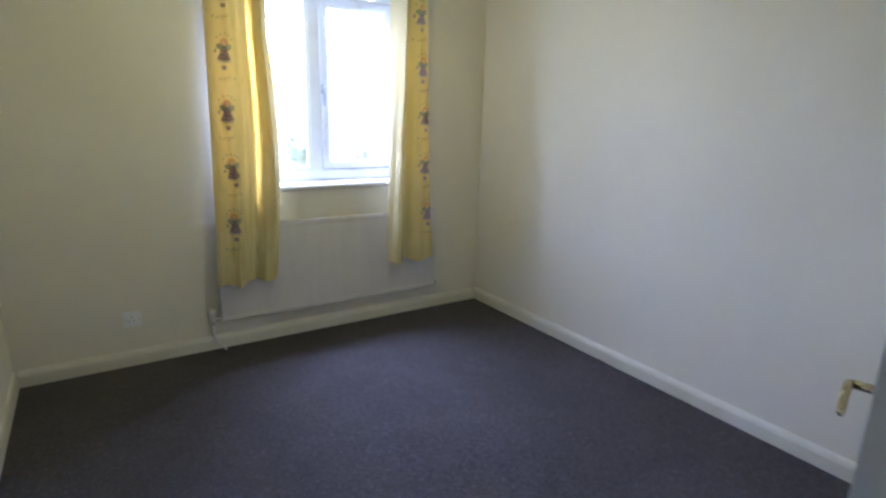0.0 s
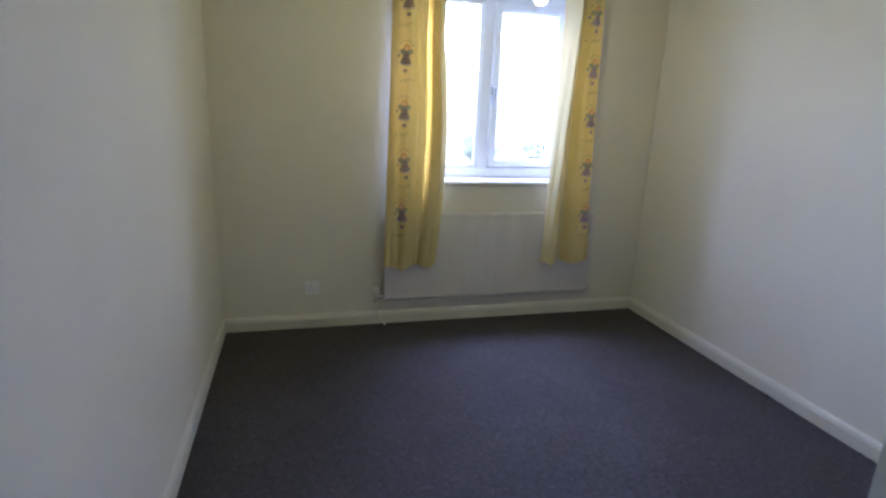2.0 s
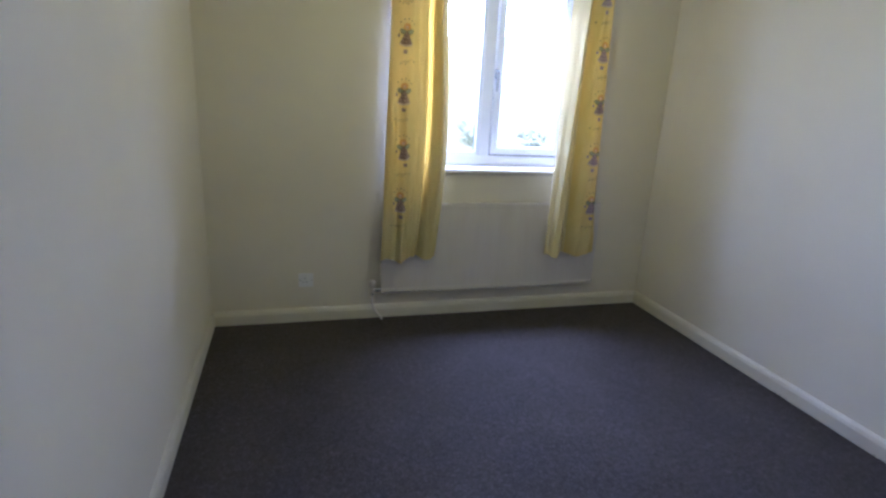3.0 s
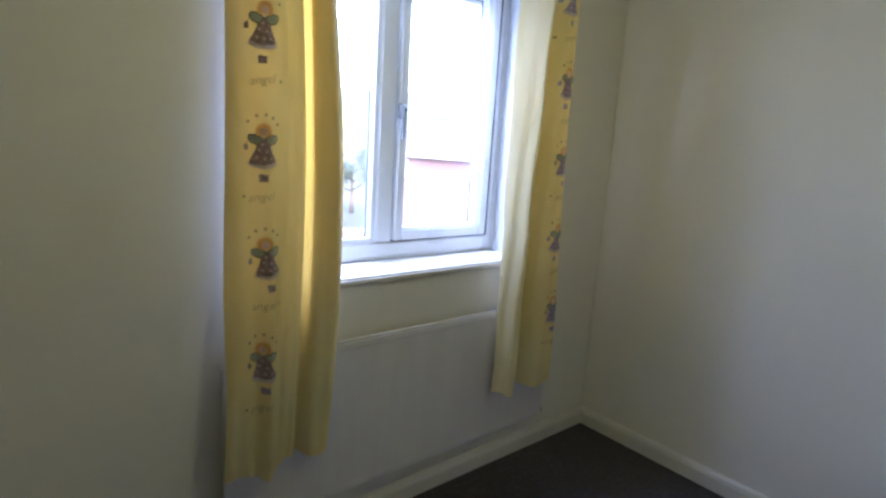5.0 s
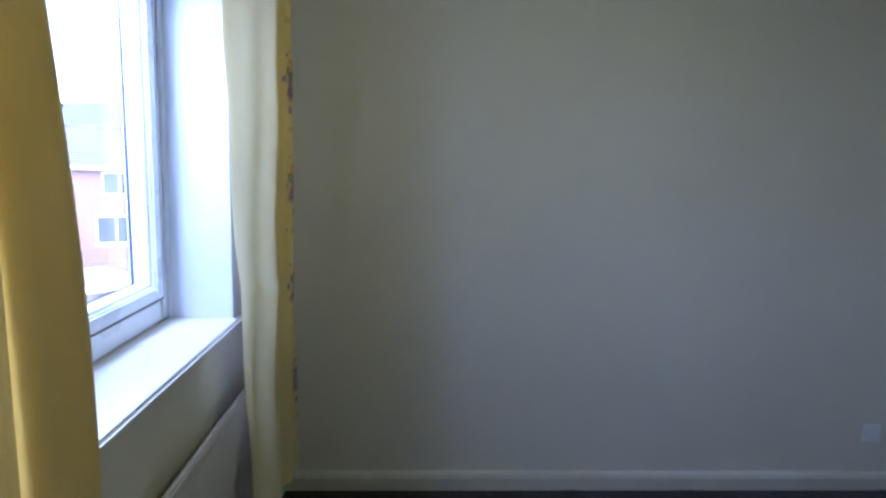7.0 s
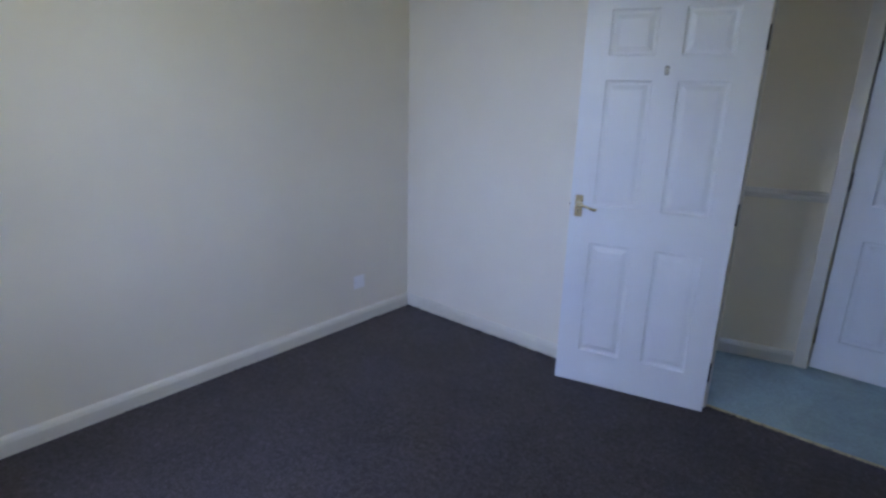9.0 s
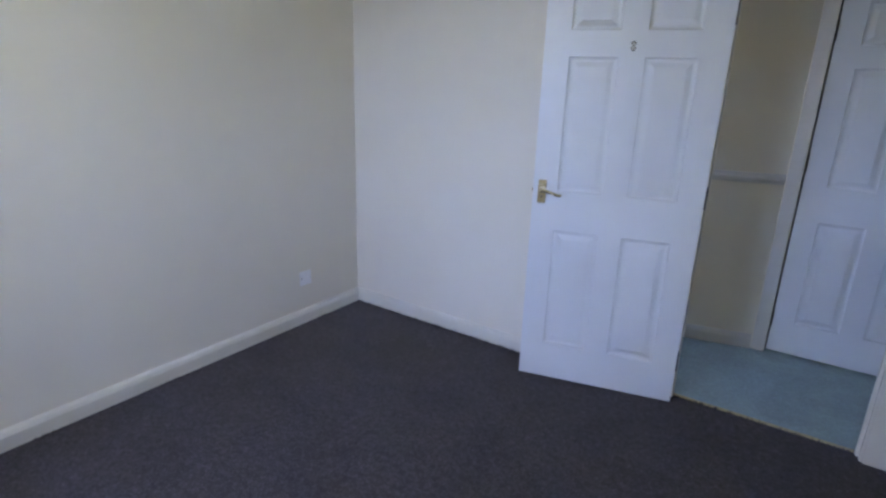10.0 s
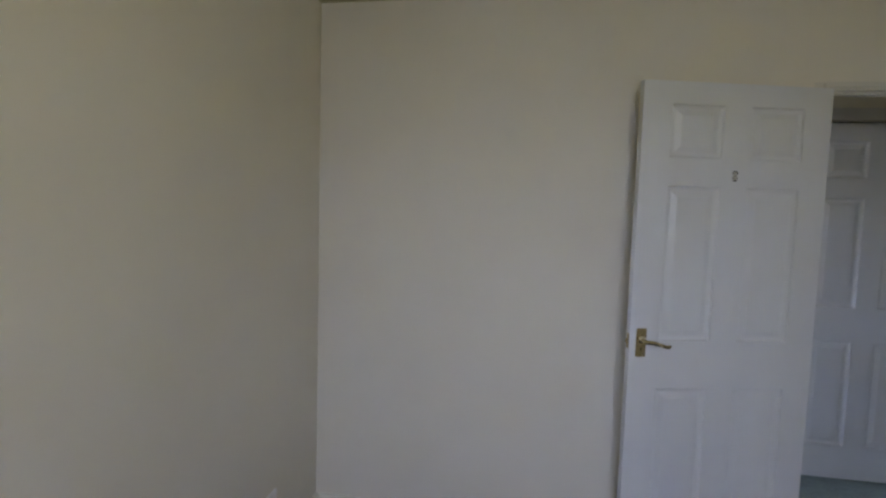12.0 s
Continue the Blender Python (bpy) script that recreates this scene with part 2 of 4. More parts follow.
# ---- the room's shell ----
structure("floor", block(XW - 0.1, XE + 0.1, -0.088, YN + 0.05, -0.12, 0.0), CARPET, "charcoal flecked loop-pile carpet over the bedroom floor", "floor")
structure("floor_hall", block(-1.3, 2.4, HY - 0.05, -0.098, -0.12, -0.002), GREEN, "pale green carpet on the landing outside the door", "floor")
structure("wall_west", block(XW - 0.1, XW, YSB, YN, 0, H), WALL, "plain cream painted plaster wall", "wall")
structure("wall_east", block(XE, XE + 0.12, YSB, YN, 0, H), WALL, "plain cream painted plaster wall with a socket", "wall")
structure("wall_south", block(OX1 + 0.028, XE, YSB, YS, 0, H), WALL, "cream painted wall behind the open door", "wall")
structure("wall_south_lintel", block(XW, OX1 + 0.028, YSB, YS, OZ + 0.028, H), WALL, "cream painted wall above the doorway", "wall")
structure("wall_south_nib", block(XW, OX0 - 0.028, YSB, YS, 0, OZ + 0.028), WALL, "narrow cream wall nib beside the doorway", "wall")
north = tagged(empty("wall_north"), "cream painted window wall with a deep reveal", "wall", kind="structure")
part("wall_panel", block(XW - 0.1, WX0, YN, YNB, -0.1, H), WALL, north)
part("wall_panel", block(WX1, XE + 0.12, YN, YNB, -0.1, H), WALL, north)
part("wall_panel", block(WX0, WX1, YN, YNB, -0.1, WZ0), WALL, north)
part("wall_panel", block(WX0, WX1, YN, YNB, WZ1, H), WALL, north)
structure("ceiling", block(-1.3, XE + 0.2, HY - 0.2, YNB, H, H + 0.2), CEIL, "plaster ceiling, coloured dull yellow to tint the bounced light", "ceiling")

# landing
structure("wall_hall_south", block(0.525, 0.60, HY - 0.12, HY + 0.012, 0, H), HALL, "narrow landing wall beside the closed door", "wall")
structure("wall_hall_angled", prism([(0.60, HY + 0.012), (1.03, HY + 0.115), (2.4, HY + 0.115), (2.4, HY - 0.12), (0.60, HY - 0.12)], 0, H), HALL, "dull yellow landing wall with a dado rail", "wall")
structure("wall_hall_lintel", block(-1.3, 0.525, HY - 0.12, HY + 0.012, 2.012, H), HALL, "landing wall above the closed door", "wall")
structure("wall_hall_west", block(-1.3, -0.262, HY - 0.12, HY + 0.012, 0, 2.012), HALL, "plain landing wall beyond the closed door", "wall")
structure("wall_hall_end_west", block(-1.42, -1.3, HY - 0.12, YSB, 0, H), HALL, "plain end wall of the landing", "wall")
# unseen opening, added to let sky light onto the landing
end_east = tagged(empty("wall_hall_end_east"), "plain end wall of the landing with an opening added to light it", "wall", kind="structure")
part("wall_panel", block(2.4, 2.52, HY - 0.12, YSB, 0, 1.10), HALL, end_east)
part("wall_panel", block(2.4, 2.52, HY - 0.12, YSB, 1.88, H), HALL, end_east)
part("wall_panel", block(2.4, 2.52, HY - 0.12, -0.70, 1.10, 1.88), HALL, end_east)
part("wall_panel", block(2.4, 2.52, -0.32, YSB, 1.10, 1.88), HALL, end_east)
structure("wall_hall_north", block(-1.3, XW - 0.1, YSB, YS, 0, H), HALL, "plain landing wall beside the bedroom", "wall")

# skirtings, with a splayed top
SK = [(0, 0), (0.018, 0), (0.018, 0.060), (0.013, 0.076), (0.006, 0.084), (0, 0.086)]
structure("baseboard_west", extrude_profile(SK, (XW, YS), (XW, YN), (1, 0)), GLOSS, "white gloss skirting board with a splayed top", "skirting")
structure("baseboard_east", extrude_profile(SK, (XE, YS), (XE, YN), (-1.35, 0)), GLOSS, "white gloss skirting board with a splayed top", "skirting")
structure("baseboard_north", extrude_profile(SK, (XW + 0.0175, YN), (XE - 0.024, YN), (0, -1.4)), GLOSS, "white gloss skirting board below the radiator", "skirting")
structure("baseboard_south", extrude_profile(SK, (OX1 + 0.075, YS), (XE - 0.024, YS), (0, 1)), GLOSS, "white gloss skirting board behind the door", "skirting")
nx, ny = -0.233, 0.972
structure("baseboard_hall", extrude_profile(SK, (0.602, HY + 0.0125), (1.03, HY + 0.115), (nx, ny)), GLOSS, "white gloss skirting board on the landing", "skirting")
structure("baseboard_hall_far", extrude_profile(SK, (1.03, HY + 0.115), (2.4, HY + 0.115), (0, 1)), GLOSS, "white gloss skirting board on the landing", "skirting")
DADO = [(0, 0.985), (0.012, 0.985), (0.014, 0.998), (0.022, 1.006), (0.022, 1.020), (0.014, 1.028), (0.012, 1.04), (0, 1.042)]
structure("trim_dado", extrude_profile(DADO, (0.602, HY + 0.0125), (1.03, HY + 0.115), (nx, ny)), GLOSS, "white moulded dado rail on the landing wall", "dado rail")
structure("trim_dado_far", extrude_profile(DADO, (1.03, HY + 0.115), (2.4, HY + 0.115), (0, 1)), GLOSS, "white moulded dado rail on the landing wall", "dado rail")


# ---- doors ----
def six_panel_leaf(width, height, thick):
    """A moulded six-panel leaf: u along x from the hinge, the faces at y = 0 and y = -thick."""
    bm = bmesh.new()
    us = [0, 0.110, 0.320, 0.428, 0.636, width]
    zs = [0, 0.188, 0.788, 0.978, 1.580, 1.688, 1.888, height]
    for y, s in ((0.0, -1), (-thick, 1)):
        for i in range(5):
            for j in range(7):
                u0, u1, z0, z1 = us[i], us[i + 1], zs[j], zs[j + 1]
                if i in (1, 3) and j in (1, 3, 5):
                    loops = []
                    for inset, deep in ((0, 0), (0.004, 0.008), (0.013, 0.011), (0.020, 0.011), (0.042, 0.003), (0.045, 0.003)):
                        loops.append([bm.verts.new((u, y + s * deep, z)) for u, z in ((u0 + inset, z0 + inset), (u1 - inset, z0 + inset), (u1 - inset, z1 - inset), (u0 + inset, z1 - inset))])
                    for a, b in zip(loops, loops[1:]):
                        for k in range(4):
                            bm.faces.new((a[k], a[(k + 1) % 4], b[(k + 1) % 4], b[k]))
                    bm.faces.new(loops[-1])
                else:
                    bm.faces.new([bm.verts.new((u, y, z)) for u, z in ((u0, z0), (u1, z0), (u1, z1), (u0, z1))])
    for ring in (((0, 0), (0, -thick), (width, -thick), (width, 0)),):
        lo = [bm.verts.new((u, y, 0)) for u, y in ring]
        hi = [bm.verts.new((u, y, height)) for u, y in ring]
        bm.faces.new(lo)
        bm.faces.new(hi)
        bm.faces.new((lo[0], lo[1], hi[1], hi[0]))
        bm.faces.new((lo[2], lo[3], hi[3], hi[2]))
    bmesh.ops.remove_doubles(bm, verts=bm.verts, dist=0.0002)
    return bm


def lever_handle(parent, u, z, y, s, toward):
    """A backplate with a scrolled lever; s is the side it stands out to, toward the lever's way."""
    y0, y1 = sorted((y, y + s * 0.006))
    plate = part("door_handle", block(u - 0.020, u + 0.020, y0, y1, z - 0.056, z + 0.056, 0.0025), BRASS, parent, "brass lever handle on a backplate")
    pts = [(u, y + s * 0.004, z + 0.012), (u, y + s * 0.016, z + 0.012), (u, y + s * 0.045, z + 0.012), (u + toward * 0.003, y + s * 0.050, z + 0.012), (u + toward * 0.012, y + s * 0.051, z + 0.012),
           (u + toward * 0.035, y + s * 0.051, z + 0.009), (u + toward * 0.062, y + s * 0.050, z + 0.001), (u + toward * 0.080, y + s * 0.049, z - 0.006), (u + toward * 0.092, y + s * 0.048, z - 0.006), (u + toward * 0.098, y + s * 0.047, z - 0.001)]
    part("lever", tube(pts, [0.011, 0.0085, 0.008, 0.0085, 0.008, 0.0078, 0.0072, 0.007, 0.0066, 0.005], 10), BRASS, plate, "curved brass lever", True)
    part("rose", lathe([(0.014, 0.0), (0.014, 0.004), (0.010, 0.007)], 16, axis="y", at=(u, y + s * 0.0055 - (0.007 if s < 0 else 0), z + 0.012)), BRASS, plate, "", True)
    part("keyhole", block(u - 0.003, u + 0.003, *sorted((y + s * 0.0045, y + s * 0.0066)), z - 0.034, z - 0.018, 0.001), IRON, plate, "dark keyhole slot")
    for dz in (-0.048, 0.048):
        part("screw", lathe([(0.004, 0), (0.0035, 0.0012)], 10, axis="y", at=(u, y + s * 0.0062 - (0.0012 if s < 0 else 0), z + dz)), BRASS, plate)


def hinge(parent, u, y, z):
    part("hinge", tube([(u, y, z - 0.050), (u, y, z - 0.017), (u, y, z - 0.0165), (u, y, z + 0.0165), (u, y, z + 0.017), (u, y, z + 0.050)], [0.006, 0.006, 0.0056, 0.0056, 0.006, 0.006], 10), DARKGAP, parent, "small dull butt hinge")


DW, DH, DT = 0.750, 1.972, 0.035
ang = math.degrees(math.atan2(0.184, 0.730))
door = tagged(empty("door_1", pose(0.844, 0.012, 0.012, 0, 0, ang)), "white six-panel door standing wide open against the wall", "door", kind="structure")
part("leaf", six_panel_leaf(DW, DH, DT), DOORP, door, "white moulded six-panel leaf")
lever_handle(door, 0.706, 0.972, 0.0, 1, -1)
lever_handle(door, 0.706, 0.972, -DT, -1, -1)
part("latch", block(DW - 0.001, DW + 0.002, -0.026, -0.009, 0.945, 1.005, 0.0008), BRASS, door, "brass latch plate in the door edge")
part("latch_bolt", block(DW, DW + 0.010, -0.022, -0.013, 0.966, 0.984, 0.002), BRASS, door, "brass latch bolt")
for hz in (0.20, 1.0, 1.76):
    hinge(door, -0.004, -DT - 0.004, hz)
# remains of a sticker on the middle stile
st = part("sticker_scrap", block(0.364, 0.380, -0.0005, 0.0008, 1.610, 1.640), PAPER, door, "torn remains of a pale sticker")
for u0, u1, z0, z1 in ((0.366, 0.378, 1.640, 1.645), (0.361, 0.365, 1.632, 1.641), (0.379, 0.383, 1.632, 1.641), (0.368, 0.376, 1.625, 1.628), (0.362, 0.365, 1.612, 1.622), (0.379, 0.382, 1.612, 1.622), (0.365, 0.379, 1.605, 1.610)):
    part("scrap_edge", block(u0, u1, -0.0004, 0.0012, z0, z1), DARKGAP, st)

# door lining, stops and architraves round the bedroom doorway
frame1 = tagged(empty("door_frame_1"), "white painted door lining and architrave", "door frame", kind="structure")
part("jamb", block(OX0 - 0.028, OX0, YSB - 0.004, YS + 0.002, 0, OZ + 0.028), GLOSS, frame1)
part("jamb", block(OX1, OX1 + 0.028, YSB - 0.004, YS + 0.002, 0, OZ + 0.028), GLOSS, frame1)
part("head", block(OX0, OX1, YSB - 0.004, YS + 0.002, OZ, OZ + 0.028), GLOSS, frame1)
part("door_stop", block(OX0, OX0 + 0.012, -0.090, -0.058, 0, OZ, 0.002), GLOSS, frame1)
part("door_stop", block(OX1 - 0.012, OX1, -0.090, -0.058, 0, OZ, 0.002), GLOSS, frame1)
part("door_stop", block(OX0 + 0.012, OX1 - 0.012, -0.090, -0.058, OZ - 0.012, OZ, 0.002), GLOSS, frame1)
part("strike_plate", block(OX0 - 0.001, OX0 + 0.0015, -0.048, -0.022, 0.94, 1.02, 0.0005), DARKGAP, frame1, "dull metal strike plate")
part("architrave", block(XW + 0.004, OX0 - 0.008, YS, YS + 0.016, 0, OZ + 0.030, 0.004), GLOSS, frame1)
part("architrave", block(OX1 + 0.004, OX1 + 0.036, YS, YS + 0.004, 0, OZ + 0.030), GLOSS, frame1)
part("architrave", block(OX0 - 0.008, OX1 + 0.004, YS, YS + 0.016, OZ + 0.008, OZ + 0.030, 0.004), GLOSS, frame1)
part("architrave", block(OX1 + 0.008, OX1 + 0.066, YSB - 0.020, YSB - 0.001, 0, OZ + 0.06, 0.004), GLOSS, frame1)
part("architrave", block(XW, OX0 - 0.008, YSB - 0.020, YSB - 0.001, 0, OZ + 0.06, 0.004), GLOSS, frame1)

# closed door across the landing
door2 = tagged(empty("door_2"), "white six-panel door, closed, across the landing", "door", kind="structure")
part("leaf", six_panel_leaf(0.762, 1.985, 0.035), DOORP, door2, "white moulded six-panel leaf")
lever_handle(door2, 0.70, 0.972, -0.035, -1, -1)
for hz in (0.20, 1.10, 1.76):
    hinge(door2, -0.003, -0.038, hz)
door2.matrix_world = pose(0.5175, HY - 0.035, 0.014, 0, 0, 180)
frame2 = tagged(empty("door_frame_2"), "white painted frame round the closed landing door", "door frame", kind="structure")
part("architrave", block(0.5265, 0.594, HY + 0.012, HY + 0.030, 0, 2.075, 0.004), GLOSS, frame2)
part("architrave", block(-0.330, -0.2645, HY + 0.012, HY + 0.030, 0, 2.075, 0.004), GLOSS, frame2)
part("architrave", block(-0.2645, 0.5265, HY + 0.012, HY + 0.030, 2.010, 2.075, 0.004), GLOSS, frame2)
# dark filler, so the gap round the leaf reads as shade
part("gap_shade_block", block(-0.262, 0.525, HY - 0.115, HY - 0.045, 0, 2.012), DARKGAP, frame2, "dark block standing for the shade behind the closed door")

# carpet edge at the threshold and frayed tufts
structure("trim_threshold", block(OX0, OX1, -0.103, -0.083, -0.004, 0.004, 0.002), STRIP, "frayed yellow carpet edge across the threshold", "carpet edge")
rng = random.Random(4)
bm = bmesh.new()


def tuft(bm, x, y, size, lean):
    for _ in range(3):
        a = rng.uniform(0, 6.28)
        h = size * rng.uniform(0.5, 1.2)
        w = size * 0.22
        b0 = bm.verts.new((x + w * math.cos(a), y + w * math.sin(a), 0))
        b1 = bm.verts.new((x - w * math.cos(a), y - w * math.sin(a), 0))
        tip = bm.verts.new((x + lean[0] * h + rng.uniform(-0.4, 0.4) * h, y + lean[1] * h + rng.uniform(-0.2, 0.4) * h, h))
        b2 = bm.verts.new((x + w * math.sin(a), y + w * math.cos(a), 0.001))
        bm.faces.new((b0, b1, tip))
        bm.faces.new((b1, b2, tip))


for _ in range(420):
    tuft(bm, rng.uniform(OX1 + 0.09, XE - 0.03), 0.004 + rng.uniform(0, 0.006), rng.choice((0.004, 0.006, 0.008, 0.012, 0.012, 0.019)), (0, -0.3))
for _ in range(70):
    tuft(bm, XE - 0.0275 - rng.uniform(0, 0.004), rng.choice((0.32, 1.33, 1.9)) + rng.gauss(0, 0.03), rng.choice((0.005, 0.009)), (0.2, 0))
for _ in range(160):
    tuft(bm, rng.uniform(OX0, OX1), -0.082 + rng.uniform(-0.004, 0.006), rng.choice((0.004, 0.007, 0.010)), (0, -0.5))
tagged(link("carpet_fray", bm, CARPET), "frayed charcoal carpet pile along the skirting", "carpet fray", kind="stuff")

# ---- window ----
reveal = tagged(empty("trim_reveal"), "white painted lining of the deep window reveal", "window reveal", kind="structure")
part("side", block(WX0, WX0 + 0.004, YN + 0.002, 3.4495, WZ0 + 0.029, WZ1 - 0.004), REVEAL, reveal)
part("side", block(WX1 - 0.004, WX1, YN + 0.002, 3.4495, WZ0 + 0.029, WZ1 - 0.004), REVEAL, reveal)
part("head", block(WX0, WX1, YN + 0.002, 3.4495, WZ1 - 0.004, WZ1), REVEAL, reveal)
for x0, x1 in ((WX0 + 0.004, WX0 + 0.014), (WX1 - 0.014, WX1 - 0.004)):
    part("corner_bead", block(x0, x1, 3.436, 3.4495, WZ0 + 0.029, WZ1 - 0.004, 0.003), UPVC, reveal, "thin white plastic corner bead")
win = tagged(empty("window_1"), "white plastic window with one opening casement", "window", kind="structure")
FY0, FY1 = 3.450, 3.527
part("window_frame", block(WX0, WX0 + 0.055, FY0, FY1, WZ0 + 0.03, WZ1, 0.006), UPVC, win)
part("window_frame", block(WX1 - 0.050, WX1, FY0, FY1, WZ0 + 0.03, WZ1, 0.006), UPVC, win)
part("window_frame", block(WX0 + 0.052, WX1 - 0.047, FY0 + 0.001, FY1, WZ0 + 0.03, 1.050, 0.006), UPVC, win)
part("window_frame", block(WX0 + 0.052, WX1 - 0.047, FY0 + 0.001, FY1, 2.140, WZ1, 0.006), UPVC, win)
part("mullion", block(1.690, 1.768, FY0 + 0.001, FY1, 1.047, 2.143, 0.006), UPVC, win)
# glazing beads of the fixed light
fixed = part("fixed_light", block(WX0 + 0.052, WX0 + 0.075, FY0 + 0.008, FY1 - 0.012, 1.050, 2.140, 0.004), UPVC, win)
part("glazing_bead", block(1.672, 1.692, FY0 + 0.008, FY1 - 0.012, 1.050, 2.140, 0.004), UPVC, fixed)
part("glazing_bead", block(WX0 + 0.072, 1.675, FY0 + 0.009, FY1 - 0.012, 1.048, 1.070, 0.004), UPVC, fixed)
part("glazing_bead", block(WX0 + 0.072, 1.675, FY0 + 0.009, FY1 - 0.012, 2.118, 2.142, 0.004), UPVC, fixed)
pane = part("pane", block(WX0 + 0.070, 1.677, 3.500, 3.504, 1.066, 2.122), GLASS, fixed, "glass pane, tinted to dim the outside")
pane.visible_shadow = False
part("pane_seal", block(1.668, 1.672, 3.494, 3.499, 1.068, 2.120), SEAL, fixed)
part("pane_seal", block(WX0 + 0.074, 1.672, 3.494, 3.499, 1.070, 1.0735), SEAL, fixed)
# casement
CX0, CX1, CZ0, CZ1 = 1.774, 2.292, 1.054, 2.136
case = part("casement", block(CX0, CX0 + 0.042, FY0 - 0.012, FY1 - 0.008, CZ0, CZ1, 0.006), UPVC, win, "white opening casement")
part("stile", block(CX1 - 0.050, CX1, FY0 - 0.012, FY1 - 0.008, CZ0, CZ1, 0.006), UPVC, case)
part("rail", block(CX0 + 0.038, CX1 - 0.046, FY0 - 0.0115, FY1 - 0.008, CZ0, CZ0 + 0.044, 0.006), UPVC, case)
part("rail", block(CX0 + 0.038, CX1 - 0.046, FY0 - 0.0115, FY1 - 0.008, CZ1 - 0.044, CZ1, 0.006), UPVC, case)
for x0, x1, z0, z1 in ((CX0 + 0.041, CX0 + 0.051, CZ0 + 0.042, CZ1 - 0.042), (CX1 - 0.060, CX1 - 0.049, CZ0 + 0.042, CZ1 - 0.042)):
    part("glazing_bead", block(x0, x1, FY0 + 0.002, FY1 - 0.012, z0, z1, 0.003), UPVC, case)
for z0, z1 in ((CZ0 + 0.043, CZ0 + 0.053), (CZ1 - 0.053, CZ1 - 0.043)):
    part("glazing_bead", block(CX0 + 0.049, CX1 - 0.058, FY0 + 0.003, FY1 - 0.012, z0, z1, 0.003), UPVC, case)
pane = part("pane", block(CX0 + 0.047, CX1 - 0.056, 3.506, 3.510, CZ0 + 0.049, CZ1 - 0.049), GLASS, case, "glass pane, tinted to dim the outside")
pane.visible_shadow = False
for x0, x1, z0, z1 in ((CX0 + 0.051, CX0 + 0.0535, CZ0 + 0.053, CZ1 - 0.053), (CX1 - 0.0625, CX1 - 0.060, CZ0 + 0.053, CZ1 - 0.053),
                       (CX0 + 0.0535, CX1 - 0.0625, CZ0 + 0.053, CZ0 + 0.0555), (CX0 + 0.0535, CX1 - 0.0625, CZ1 - 0.0555, CZ1 - 0.053)):
    part("pane_seal", block(x0, x1, 3.499, 3.505, z0, z1), SEAL, case)
for x0, x1, z0, z1 in ((CX1 + 0.0003, CX1 + 0.0085, CZ0, CZ1), (CX0, CX1, CZ0 - 0.0035, CZ0 - 0.0005)):
    part("gasket", block(x0, x1, FY0 - 0.007, FY0 + 0.02, z0, z1), SEAL, case, "thin dark gasket line")
hx, hz, hy = CX0 + 0.014 - 0.010, 1.575, FY0 - 0.012
wh = part("window_handle", block(hx - 0.013, hx + 0.013, hy - 0.010, hy, hz - 0.030, hz + 0.030, 0.004), HANDLEG, case, "white window handle with a grey button")
part("lever", tube([(hx, hy - 0.006, hz + 0.012), (hx, hy - 0.018, hz + 0.014), (hx + 0.001, hy - 0.026, hz + 0.004), (hx + 0.001, hy - 0.028, hz - 0.03), (hx + 0.001, hy - 0.028, hz - 0.075), (hx, hy - 0.026, hz - 0.108)],
                   [0.012, 0.013, 0.013, 0.012, 0.010, 0.007], 12), HANDLEG, wh, "", True)
part("button", lathe([(0.005, 0), (0.005, 0.004), (0.003, 0.006)], 12, axis="y", at=(hx + 0.001, hy - 0.043, hz + 0.004)), SEAL, wh)
# window board
bm = block(WX0 - 0.045, WX1 + 0.045, 3.226, 3.2465, WZ0, WZ0 + 0.029, 0.008, segments=3)
sill = part("window_sill", bm, GLOSS, win, "white gloss window board with a rounded nosing")
part("sill_board", block(WX0 + 0.001, WX1 - 0.001, 3.240, 3.4495, WZ0 + 0.001, WZ0 + 0.0288), GLOSS, sill)
part("outer_sill", block(WX0, WX1, 3.528, 3.63, WZ0 + 0.005, WZ0 + 0.04, 0.004), UPVC, win)

# ---- radiator ----
RX0, RX1, RZ0, RZ1, RY = 1.008, 2.520, 0.185, 0.762, 3.186
rad = tagged(empty("radiator", pose(0, 0, 0)), "white enamelled panel radiator under the window", "radiator")


def radiator_panel():
    """A pressed panel: shallow upright flutes between flat seams at top and bottom."""
    bm = bmesh.new()
    n = 45
    rows = [(RZ0, 0.006), (RZ0 + 0.004, 0.0), (RZ0 + 0.022, 0.0), (RZ0 + 0.030, 0.0018), (RZ0 + 0.055, 0.0018), (RZ1 - 0.055, 0.0018), (RZ1 - 0.030, 0.0018), (RZ1 - 0.022, 0.0), (RZ1 - 0.004, 0.0), (RZ1, 0.006)]
    xs = []
    pitch = (RX1 - RX0 - 0.03) / n
    for k in range(n):
        x = RX0 + 0.015 + k * pitch
        xs += [(x, 0), (x + pitch * 0.30, 0), (x + pitch * 0.42, 1), (x + pitch * 0.88, 1)]
    xs = [(RX0, 0), *xs, (RX1, 0)]
    grid = [[bm.verts.new((x, RY + d - (0.00010 * f if 3 < j < 6 else 0), z)) for x, f in xs] for j, (z, d) in enumerate(rows)]
    for r0, r1 in zip(grid, grid[1:]):
        for k in range(len(xs) - 1):
            bm.faces.new((r0[k], r0[k + 1], r1[k + 1], r1[k]))
    return bm


